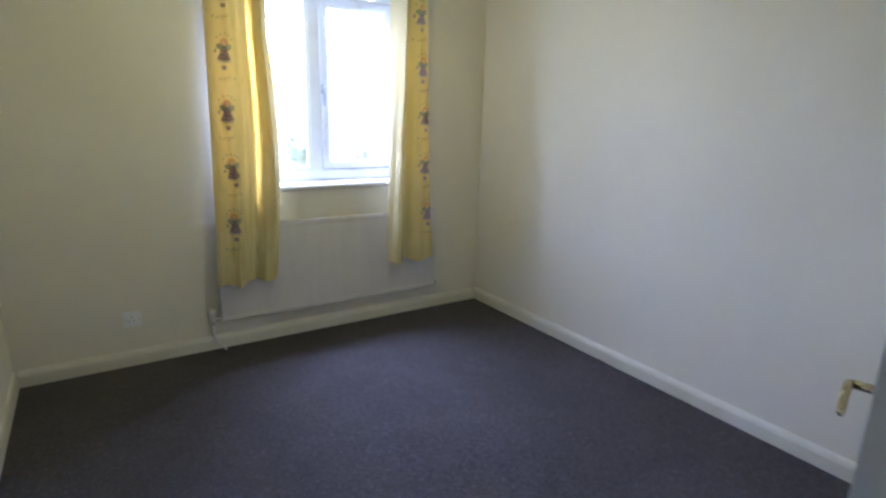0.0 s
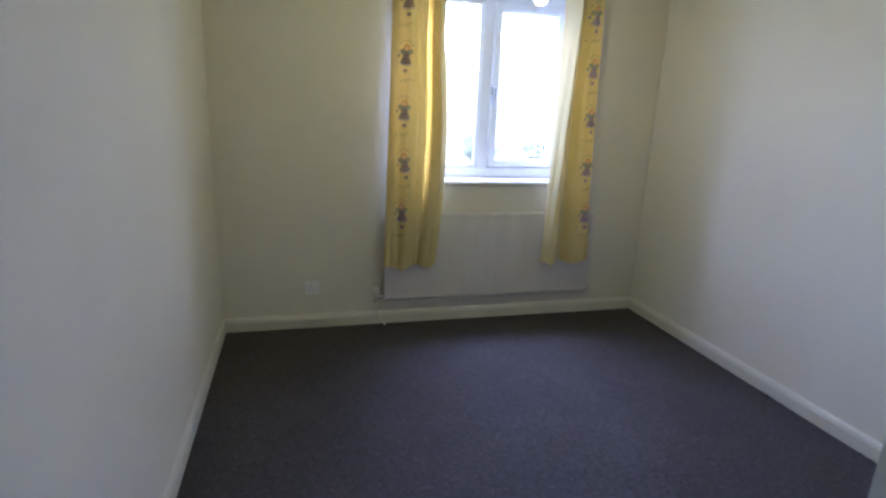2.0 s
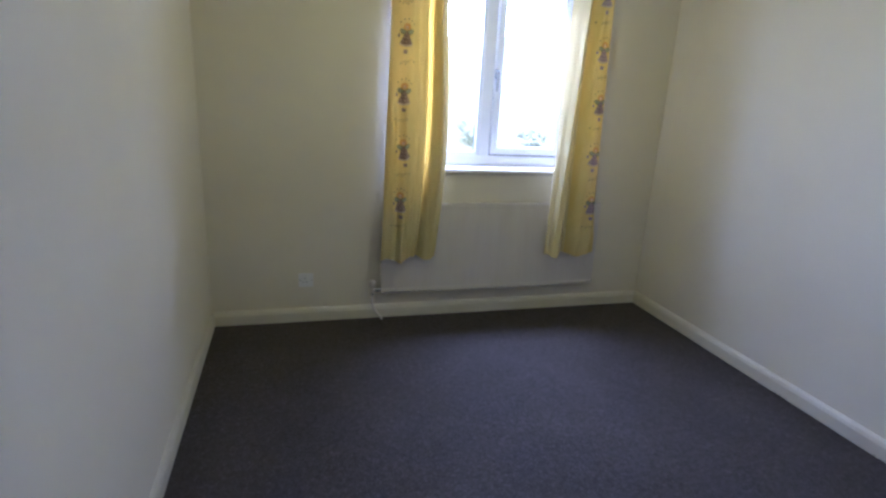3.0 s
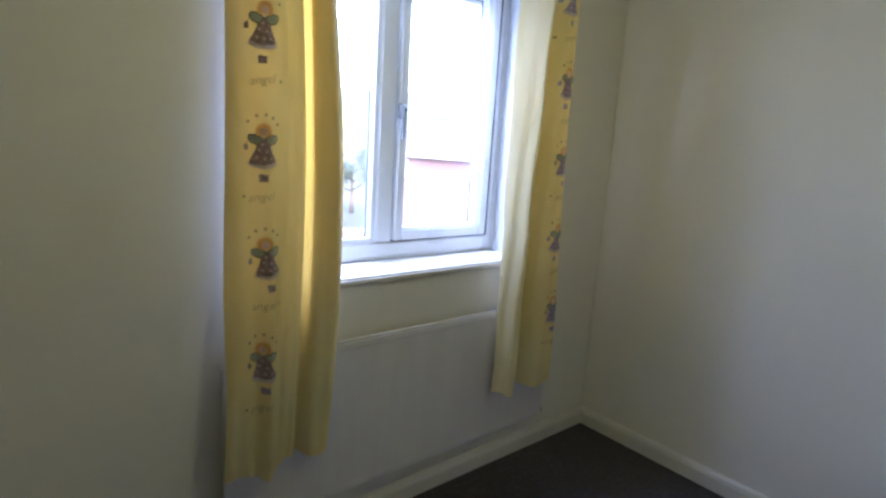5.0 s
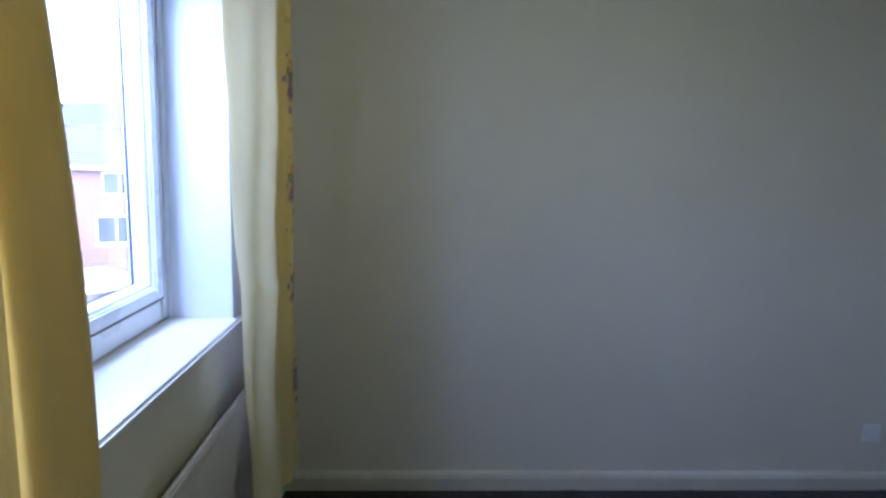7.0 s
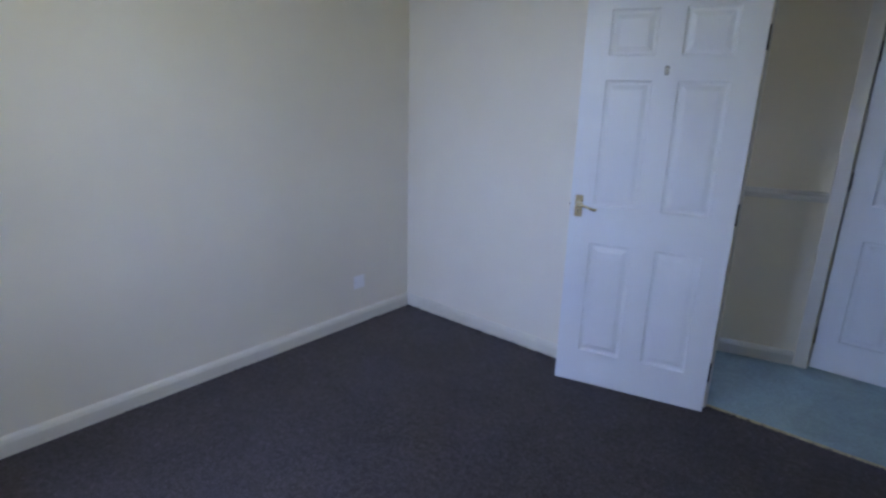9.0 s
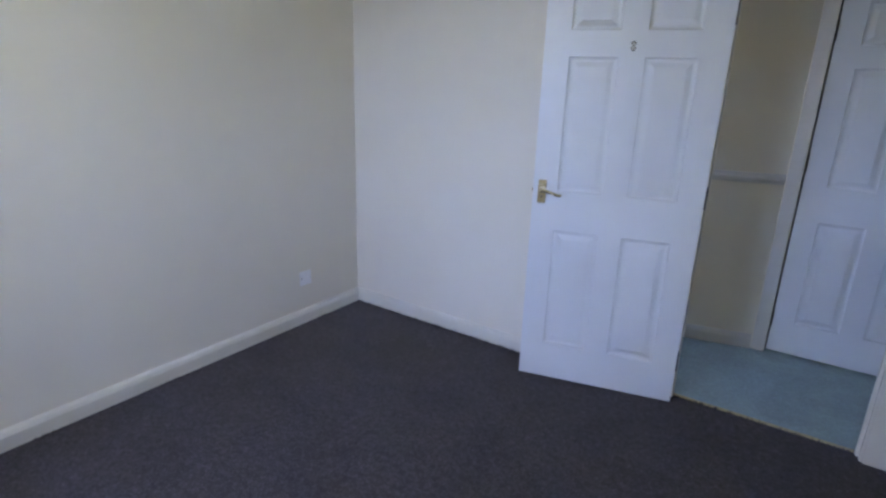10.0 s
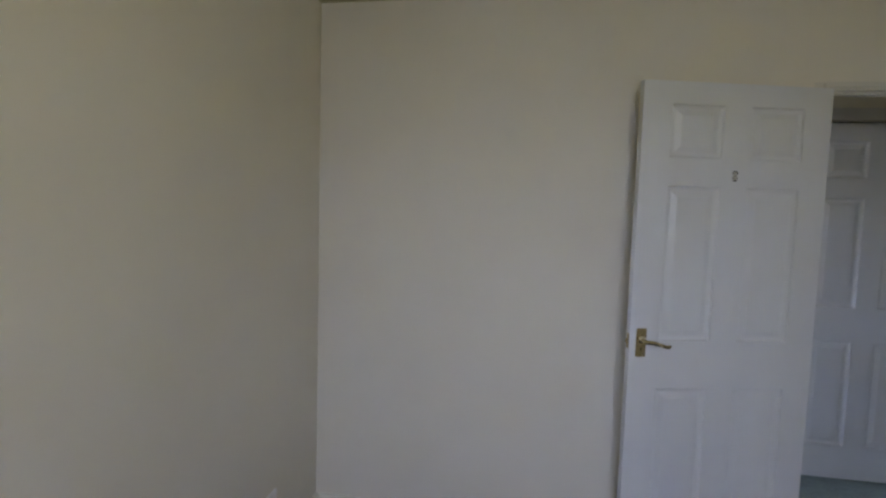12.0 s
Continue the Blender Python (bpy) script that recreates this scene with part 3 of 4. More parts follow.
part("panel", radiator_panel(), RAD, rad, "fluted white front panel")
part("panel_back", block(RX0, RX1, RY + 0.006, RY + 0.020, RZ0, RZ1, 0.004), RAD, rad)
part("top_seam", tube([(RX0 + 0.002, RY + 0.008, RZ1 + 0.002), (RX1 - 0.002, RY + 0.008, RZ1 + 0.002)], 0.0065, 10), RAD, rad, "", True)
part("bottom_seam", tube([(RX0 + 0.002, RY + 0.008, RZ0 - 0.001), (RX1 - 0.002, RY + 0.008, RZ0 - 0.001)], 0.006, 10), RAD, rad, "", True)
for x in (1.25, 2.29):
    part("bracket", block(x - 0.015, x + 0.015, RY + 0.020, YN, RZ0 + 0.10, RZ1 - 0.10, 0.002), RAD, rad)
VX = 0.952
valve = part("valve", lathe([(0.009, -0.048), (0.009, -0.026), (0.013, -0.024), (0.013, 0.006), (0.011, 0.008), (0.011, 0.013), (0.019, 0.015), (0.021, 0.020), (0.021, 0.046), (0.018, 0.053), (0.010, 0.055)], 20, at=(VX, RY + 0.012, 0.212)), RAD, rad, "white radiator valve with a chrome nut", True)
part("nut", lathe([(0.009, 0), (0.009, 0.012), (0.014, 0.013), (0.0145, 0.017), (0.0145, 0.031), (0.012, 0.034), (0.009, 0.035), (0.009, RX0 - VX - 0.008)], 8, axis="x", at=(VX + 0.008, RY + 0.012, 0.205)), CHROME, valve, "chrome nut")
part("lower_nut", lathe([(0.010, 0), (0.013, 0.003), (0.013, 0.016), (0.010, 0.019)], 8, at=(VX, RY + 0.012, 0.166)), CHROME, valve, "chrome nut")
part("pipe", tube([(VX, RY + 0.012, 0.170), (VX, RY + 0.012, 0.118), (VX + 0.010, RY + 0.012, 0.074), (VX + 0.040, RY + 0.008, 0.035), (VX + 0.066, RY + 0.004, 0.0)], 0.0075, 10), RAD, rad, "painted copper tail pipe", True)
part("plug", lathe([(0.011, 0), (0.011, 0.010), (0.006, 0.014)], 8, axis="x", at=(RX1, RY + 0.012, 0.205)), CHROME, rad)
part("vent_pin", lathe([(0.006, 0), (0.006, 0.008)], 8, axis="x", at=(RX1, RY + 0.012, 0.735)), CHROME, rad)


# ---- sockets ----
def socket(m, label, blank=False):
    s = tagged(empty("wall_socket", m), label, "socket")
    part("faceplate", block(-0.045, 0.045, -0.010, 0, -0.045, 0.045, 0.0035), SOCKET, s, "square white faceplate")
    for x in (-0.034, 0.034):
        part("screw", lathe([(0.003, 0), (0.003, 0.001)], 8, axis="y", at=(x, -0.0108, 0)), CHROME, s)
    if blank:
        part("cover", block(-0.026, 0.026, -0.0115, -0.009, -0.026, 0.026, 0.001), SOCKET, s, "raised blank cover")
        return s
    part("rocker", block(0.014, 0.028, -0.0135, -0.009, 0.010, 0.030, 0.0015), SOCKET, s, "white rocker switch")
    for x, z, w, h in ((-0.006, 0.014, 0.004, 0.009), (-0.017, -0.010, 0.008, 0.004), (0.005, -0.010, 0.008, 0.004)):
        part("pin_slot", block(x - w / 2, x + w / 2, -0.0105, -0.0085, z - h / 2, z + h / 2), IRON, s, "dark pin slot")
    return s


socket(pose(0.542, YN, 0.272), "white plastic single socket on the window wall")
socket(pose(XE, 0.437, 0.287, 0, 0, -90), "white plastic blank plate low on the side wall", True)

# ---- curtain pole ----
PZ, PY = 2.290, 3.150
pole = tagged(empty("curtain_pole"), "black iron curtain pole with scrolled ends", "curtain pole")
part("rod", tube([(0.90, PY, PZ), (2.50, PY, PZ)], 0.008, 12), IRON, pole, "", True)


def scroll(x, s):
    pts = []
    for k in range(34):
        f = k / 33
        if f < 0.3:
            pts.append((x + s * f / 0.3 * 0.055, PY, PZ - 0.006 - 0.012 * math.sin(f / 0.3 * 1.57)))
        else:
            a = -math.pi / 2 + (f - 0.3) / 0.7 * 1.75 * math.pi
            r = 0.026 - 0.016 * (f - 0.3) / 0.7
            pts.append((x + s * (0.055 + r * math.cos(a)), PY, PZ + 0.008 + r * math.sin(a)))
    return tube(pts, [0.006 - 0.0025 * k / 33 for k in range(34)], 8)


part("finial", scroll(2.50, 1), IRON, pole, "scrolled iron finial", True)
part("finial", scroll(0.90, -1), IRON, pole, "scrolled iron finial", True)
for x in (0.97, 2.44):
    part("bracket", tube([(x, PY, PZ), (x, PY + 0.04, PZ - 0.012), (x, YN, PZ - 0.015)], 0.006, 8), IRON, pole)


# ---- curtains ----
def curtain_place(kind, s, z):
    """A point of a hanging curtain: s runs along the cloth from the outer to the inner edge, z is the height."""
    f = (z - 0.44) / 1.86
    if kind == "left":
        x = 0.983 + 0.085 * f - 0.02 * f * f + s * (0.356 - 0.044 * f + 0.02 * f * f + 0.036 * math.sin(math.pi * min(f / 0.75, 1.0)))
        y = 3.128 + 0.060 * f
        bulge = 0.046 * math.sin(math.pi * min(s / 0.60, 1)) if s < 0.60 else 0.0
        dip = -(0.046 + 0.008 * f) * math.exp(-((s - 0.660) / (0.036 + 0.010 * f)) ** 2)
        inner = 0.030 * math.sin(math.pi * max(0, (s - 0.70) / 0.30))
        wave = (0.013 * math.sin(s * 23 + 1.4 * f) * (1 - 0.3 * f) + 0.007 * math.sin(s * 41 + 0.8) * max(0.0, 1 - 2.4 * f) + 0.004 * math.sin(s * 52 + 2.0 * f) * (s > 0.45)) + 0.004 * math.sin(s * 31 + 5 * z)
        back = min(0.9, max(0.0, (z - 0.72) / 0.3)) * (0.054 - 0.018 * f) * math.exp(-((s / 0.10) ** 2))
        y += 0.020 * max(0.0, (s - 0.72) / 0.28)
        return Vector((x + 0.006 * math.sin(2.1 * z + 6 * s), y + back - bulge - dip * (0.8 + 0.2 * f) - inner - wave, z))
    u = (s if s < 0.6 else 0.6 + (s - 0.6) * 0.55) / 0.94
    x = 2.440 - 0.045 * f - u * (0.394 - 0.114 * f)
    y = 3.103 + 0.004 * f
    outer = 0.052 * math.sin(math.pi * min(s / 0.46, 1)) if s < 0.46 else 0.0
    dip = -0.045 * math.exp(-((s - 0.50) / 0.05) ** 2)
    inner = 0.040 * math.sin(math.pi * max(0, (s - 0.52) / 0.48)) ** 0.8
    wave = 0.007 * math.sin(s * 19 + 1.1 * f) + 0.004 * math.sin(s * 37 + 4 * z)
    crease = 0.006 * math.exp(-((z - 1.12) / 0.02) ** 2) * (1 if s > 0.5 else 0.3) + 0.003 * math.sin(13 * z) * (s > 0.55)
    back = min(0.9, max(0.0, (z - 0.55) / 0.6)) * 0.105 * math.exp(-((s / 0.08) ** 2))
    back += (0.02 + 0.095 * f) * max(0.0, (s - 0.66) / 0.34) ** 1.2
    return Vector((x + 0.005 * math.sin(1.7 * z + 5 * s), y + back - outer - dip - inner - wave - crease, z))


def curtain_bottom(kind, s):
    return (0.425 + 0.012 * math.sin(s * 13) + 0.014 * s) if kind == "left" else (0.445 + 0.010 * math.sin(s * 15) - 0.018 * s)


def lining(c, kind, a0, a1, top, name="lining", material=LINING, label="white cotton lining"):
    bm = bmesh.new()
    rows = []
    for j in range(46):
        row = []
        for i in range(25):
            q = a0 + (a1 - a0) * i / 24
            b = curtain_bottom(kind, q) + 0.02
            row.append(bm.verts.new(curtain_place(kind, q, b + (top - b) * j / 45) + Vector((0, 0.007 if name == "lining" else 0.011, 0))))
        rows.append(row)
    for r0, r1 in zip(rows, rows[1:]):
        for i in range(24):
            bm.faces.new((r0[i], r0[i + 1], r1[i + 1], r1[i]))
    part(name, bm, material, c, label, True)


def curtain(kind, label):
    c = tagged(empty("curtain"), label, "curtain", group="window curtains")
    bm = bmesh.new()
    ns, nz, top = 72, 90, PZ - 0.028
    grid = []
    for j in range(nz + 1):
        row = []
        for i in range(ns + 1):
            s = i / ns
            z = curtain_bottom(kind, s) + (top - curtain_bottom(kind, s)) * j / nz
            row.append(bm.verts.new(curtain_place(kind, s, z)))
        grid.append(row)
    split = ns if kind == "left" else 34
    for r0, r1 in zip(grid, grid[1:]):
        for i in range(split):
            bm.faces.new((r0[i], r0[i + 1], r1[i + 1], r1[i]))
    bmesh.ops.delete(bm, geom=[v for v in bm.verts if not v.link_faces], context="VERTS")
    part("drape", bm, CLOTH, c, "pale yellow cotton drape", True)
    # inner part in a paler cloth colour, standing for light through the fold
    if split < ns:
        bm = bmesh.new()
        turned = []
        for j in range(nz + 1):
            zs = [curtain_bottom(kind, i / ns) for i in range(split, ns + 1)]
            turned.append([bm.verts.new(curtain_place(kind, i / ns, b + (top - b) * j / nz)) for i, b in zip(range(split, ns + 1), zs)])
        for r0, r1 in zip(turned, turned[1:]):
            for a, b, d, e in zip(r0, r0[1:], r1[1:], r1):
                bm.faces.new((a, b, d, e))
        part("backlit_edge", bm, CREAM, c, "inner part of the drape, coloured paler for the light behind it", True)
    # white lining hung behind, set in from the edges, left open where a strip glows
    for a0, a1 in (((0.005, 0.612), (0.712, 0.985)) if kind == "left" else ((0.005, 0.60),)):
        lining(c, kind, a0, a1, top)
    # added cloth layer behind the inner edge, unseen, tones the light coming through
    lining(c, kind, 0.72 if kind == "left" else 0.58, 0.985, top, "added_backing", CREAM, "")
    # hem folded up at the foot
    bm = bmesh.new()
    lows, highs = [], []
    for i in range(ns + 1):
        s = i / ns
        b = curtain_bottom(kind, s)
        lows.append(bm.verts.new(curtain_place(kind, s, b - 0.001) + Vector((0, 0.003, 0))))
        highs.append(bm.verts.new(curtain_place(kind, s, b + 0.055) + Vector((0, 0.003, 0))))
    for i in range(ns):
        bm.faces.new((lows[i], lows[i + 1], highs[i + 1], highs[i]))
    part("hem", bm, CLOTH, c, "", True)
    # rings on the pole
    xs = [curtain_place(kind, (k + 0.5) / 6, PZ).x for k in range(6)]
    for x in xs:
        pts = [(x, PY + 0.019 * math.sin(a), PZ - 0.006 + 0.019 * math.cos(a)) for a in [2 * math.pi * k / 16 for k in range(17)]]
        part("ring", tube(pts, 0.0022, 6), IRON, c, "small black curtain ring", True)
    return c


def on_cloth(kind, s0, z0, outline, material, parent, name, lift=0.0025):
    """A flat printed shape laid on the folds: outline in metres round (s0, z0)."""
    bm = bmesh.new()
    width = 0.42 if kind == "left" else 0.40
    sign = 1 if kind == "left" else -1

    def put(u, v):
        return curtain_place(kind, s0 + sign * u / width, z0 + v) - Vector((0, lift, 0))

    cu = sum(p[0] for p in outline) / len(outline)
    cv = sum(p[1] for p in outline) / len(outline)
    dense = []
    for a, b in zip(outline, outline[1:] + outline[:1]):
        k = max(1, int(math.hypot(b[0] - a[0], b[1] - a[1]) / 0.010))
        dense += [(a[0] + (b[0] - a[0]) * i / k, a[1] + (b[1] - a[1]) * i / k) for i in range(k)]
    rings = [[bm.verts.new(put(cu + (u - cu) * f, cv + (v - cv) * f)) for u, v in dense] for f in (1.0, 0.66, 0.33)]
    mid = bm.verts.new(put(cu, cv))
    n = len(dense)
    for r0, r1 in zip(rings, rings[1:]):
        for i in range(n):
            bm.faces.new((r0[i], r0[(i + 1) % n], r1[(i + 1) % n], r1[i]))
    for i in range(n):
        bm.faces.new((rings[-1][i], rings[-1][(i + 1) % n], mid))
    return part(name, bm, material, parent, "", True)


def disc(cx, cy, r, n=10):
    return [(cx + r * math.cos(2 * math.pi * k / n), cy + r * math.sin(2 * math.pi * k / n)) for k in range(n)]


def word_on_cloth(kind, s0, z0, parent):
    """The lettering between the motifs, laid on the folds."""
    fc = bpy.data.curves.new("angel", "FONT")
    fc.body, fc.size, fc.align_x, fc.resolution_u = "angel", 0.034, "CENTER", 2
    fc.offset, fc.shear = -0.0004, 0.18
    tmp = bpy.data.objects.new("angel", fc)
    scene.collection.objects.link(tmp)
    bpy.context.view_layer.update()
    me = bpy.data.meshes.new_from_object(tmp.evaluated_get(bpy.context.evaluated_depsgraph_get()))
    bpy.data.objects.remove(tmp)
    width = 0.42 if kind == "left" else 0.40
    sign = 1 if kind == "left" else -1
    for v in me.vertices:
        u, w = v.co.x, v.co.y
        v.co = curtain_place(kind, s0 + sign * u / width, z0 + w + 0.15 * u) - Vector((0, 0.003, 0))
    me.materials.clear()
    me.materials.append(INK)
    ob = new("lettering", me)
    ob.parent = parent
    return ob


def turned(outline, degrees):
    c, k = math.cos(radians(degrees)), math.sin(radians(degrees))
    return [(u * c - v * k, u * k + v * c) for u, v in outline]


def motifs(kind, c, s0, zs, tilt, dye, leans):
    """A column of printed figures: a flared dress, two wings, curled hair, a small bag and a crown of dots."""
    for k, (z, lean) in enumerate(zip(zs, leans)):
        q = s0 + 0.012 * math.sin(k * 2.1) + tilt * (z - 1.4)
        if z + 0.07 < 2.24:
            def stamp(outline, material, parent, name, lift=0.003):
                return on_cloth(kind, q, z, turned(outline, lean), material, parent, name, lift)

            dress = stamp([(-0.012, 0.010), (0.012, 0.010), (0.020, -0.020), (0.036, -0.052), (0.041, -0.062), (0.022, -0.070), (0.0, -0.073), (-0.022, -0.070), (-0.041, -0.062), (-0.036, -0.052), (-0.020, -0.020)], dye, c, "printed_dress", 0.0025)
            stamp([(0.036, -0.054), (0.041, -0.062), (0.022, -0.070), (0.0, -0.073), (-0.022, -0.070), (-0.041, -0.062), (-0.036, -0.054), (-0.020, -0.062), (0.0, -0.065), (0.020, -0.062)], TRIM, dress, "printed_dress_edge", 0.0034)
            for du, dv in ((-0.012, -0.022), (0.008, -0.026), (-0.018, -0.044), (0.002, -0.046), (0.020, -0.044), (-0.004, -0.006)):
                stamp(disc(du, dv, 0.0042, 7), TRIM, dress, "printed_spot", 0.0034)
            for m in (1, -1):
                stamp([(m * 0.004, 0.012), (m * 0.022, 0.021), (m * 0.038, 0.020), (m * 0.042, 0.010), (m * 0.034, -0.003), (m * 0.018, -0.009), (m * 0.008, -0.004)], INKDARK, dress, "printed_wing_edge", 0.0030)
                stamp([(m * 0.006, 0.010), (m * 0.022, 0.018), (m * 0.036, 0.017), (m * 0.039, 0.010), (m * 0.032, -0.001), (m * 0.018, -0.006), (m * 0.009, -0.002)], TEAL, dress, "printed_wing", 0.0036)
            stamp([(-0.017, 0.014), (-0.022, 0.030), (-0.016, 0.046), (0.0, 0.052), (0.016, 0.046), (0.022, 0.030), (0.017, 0.014), (0.010, 0.018), (-0.010, 0.018)], AMBER, dress, "printed_hair", 0.0038)
            stamp(disc(0, 0.028, 0.0115), PEACH, dress, "printed_face", 0.0044)
            for m in (1, -1):
                stamp(disc(m * 0.004, 0.031, 0.0012, 6), INKDARK, dress, "printed_eye", 0.0050)
            stamp([(-0.005, 0.0235), (0.0, 0.0215), (0.005, 0.0235), (0.0, 0.0228)], INKDARK, dress, "printed_mouth", 0.0050)
            stamp([(-0.052, -0.008), (-0.041, -0.006), (-0.040, -0.022), (-0.052, -0.024)], dye, dress, "printed_bag")
            stamp([(-0.0475, -0.008), (-0.040, 0.004), (-0.0385, 0.004), (-0.0460, -0.008)], INKDARK, dress, "printed_strap")
            for du, dv in ((-0.040, 0.054), (-0.018, 0.070), (0.006, 0.074), (0.026, 0.066), (0.042, 0.050)):
                stamp(disc(du, dv, 0.0046, 7), INK, c, "printed_dot", 0.0025)
        on_cloth(kind, q, z, turned([(-0.012, -0.090), (-0.004, -0.087), (0.003, -0.090), (0.012, -0.088), (0.013, -0.108), (-0.010, -0.110)], lean), dye, c, "printed_square")
        word_on_cloth(kind, q - 0.01, z - 0.162, c)
        on_cloth(kind, q, z, disc(0.052 if k % 2 else -0.052, -0.152, 0.0050, 7), INK, c, "printed_dot")


ZS = [0.790, 1.108, 1.428, 1.735, 2.047]
cl = curtain("left", "yellow cotton curtain printed with lilac figures, hanging open")
motifs("left", cl, 0.250, [0.805, 1.117, 1.432, 1.750, 2.065], -0.02, LILAC, (5, 9, 0, -3, 2))
cr = curtain("right", "yellow cotton curtain printed with lilac figures, gathered beside the reveal")
motifs("right", cr, 0.232, ZS, 0.09, VIOLET, (2, -4, 3, -2, 0))

# ---- pendant ----
LX, LY = 1.49, 2.10
pend = tagged(empty("pendant_light"), "bare lit bulb hanging on a white cord", "ceiling light")
part("ceiling_rose", lathe([(0.042, H), (0.042, H - 0.008), (0.030, H - 0.022), (0.008, H - 0.030)], 24, at=(LX, LY, 0)), SOCKET, pend, "", True)
part("cord", tube([(LX, LY, H - 0.026), (LX, LY, 2.055)], 0.0032, 8), SOCKET, pend)
part("lamp_holder", lathe([(0.008, 2.065), (0.016, 2.055), (0.018, 2.01), (0.020, 2.0)], 18, at=(LX, LY, 0)), SOCKET, pend, "", True)
part("bulb", lathe([(0.012, 2.012), (0.014, 1.99), (0.024, 1.965), (0.030, 1.935), (0.029, 1.915), (0.020, 1.897), (0.006, 1.890)], 20, at=(LX, LY, 0)), BULB, pend, "glowing frosted bulb", True)

# ---- outside ----
GZ = -3.2
GRASS = surface("dry_garden_grass", (0.060, 0.062, 0.026), (0.090, 0.087, 0.038), 0.9, 0.6, 12, 0.5, 0.03)
TILE = surface("grey_roof_tile", (0.060, 0.056, 0.056), (0.090, 0.085, 0.083), 0.85, 3, 40, 0.3, 0.01)
BRICK = brick_mat("red_brick", (0.115, 0.058, 0.045), (0.15, 0.078, 0.060), (0.19, 0.17, 0.155), 1.0)
FENCE = surface("weathered_fence_timber", (0.085, 0.062, 0.048), (0.13, 0.10, 0.08), 0.85, 2, 30, 0.3, 0.004, stretch=(6, 6, 1))
RENDER_WHITE = surface("white_trim_paint", (0.74, 0.74, 0.72), (0.80, 0.80, 0.78), 0.5, 2, 60, 0.1, 0.002)
DARKGLASS = surface("dark_window_glass", (0.035, 0.045, 0.06), (0.05, 0.06, 0.08), 0.35, 1, 20, 0.02, 0.001, spec=0.25)
GUTTER = surface("grey_gutter_plastic", (0.42, 0.43, 0.44), (0.50, 0.51, 0.52), 0.4, 4, 60, 0.05, 0.001)
FELT = surface("grey_roofing_felt", (0.15, 0.155, 0.155), (0.20, 0.21, 0.205), 0.9, 3, 80, 0.4, 0.003)
LEAF = surface("tree_leaf", (0.055, 0.075, 0.045), (0.075, 0.10, 0.058), 0.7, 2, 60, 0.2, 0.002)
BARK = surface("tree_bark", (0.09, 0.07, 0.05), (0.16, 0.13, 0.10), 0.9, 8, 60, 0.6, 0.01)

structure("ground", block(-400, 400, -400, 600, GZ - 1, GZ), GRASS, "dry yellowish garden ground running to the distance", "ground")
structure("wall_outer", block(-1.42, XE + 0.32, HY - 0.2, YNB - 0.004, GZ, -0.121), BRICK, "brick walls of the storey below", "wall")
# own eaves above the window
eaves = tagged(empty("trim_eaves"), "white soffit and dark gutter above the window outside", "eaves", kind="structure")
part("soffit", block(-1.4, XE + 0.4, YNB, YNB + 0.34, 2.235, 2.255), RENDER_WHITE, eaves)
part("fascia", block(-1.4, XE + 0.4, YNB + 0.34, YNB + 0.36, 2.215, 2.42), RENDER_WHITE, eaves)
part("gutter", tube([(-1.4, YNB + 0.41, 2.255), (XE + 0.4, YNB + 0.41, 2.255)], 0.055, 12), GUTTER, eaves, "", True)
structure("roof", prism([(-1.42, HY - 0.2), (XE + 0.4, HY - 0.2), (XE + 0.4, YNB + 0.33), (-1.42, YNB + 0.33)], H + 0.205, H + 0.6), TILE, "low roof slab over the house", "roof")


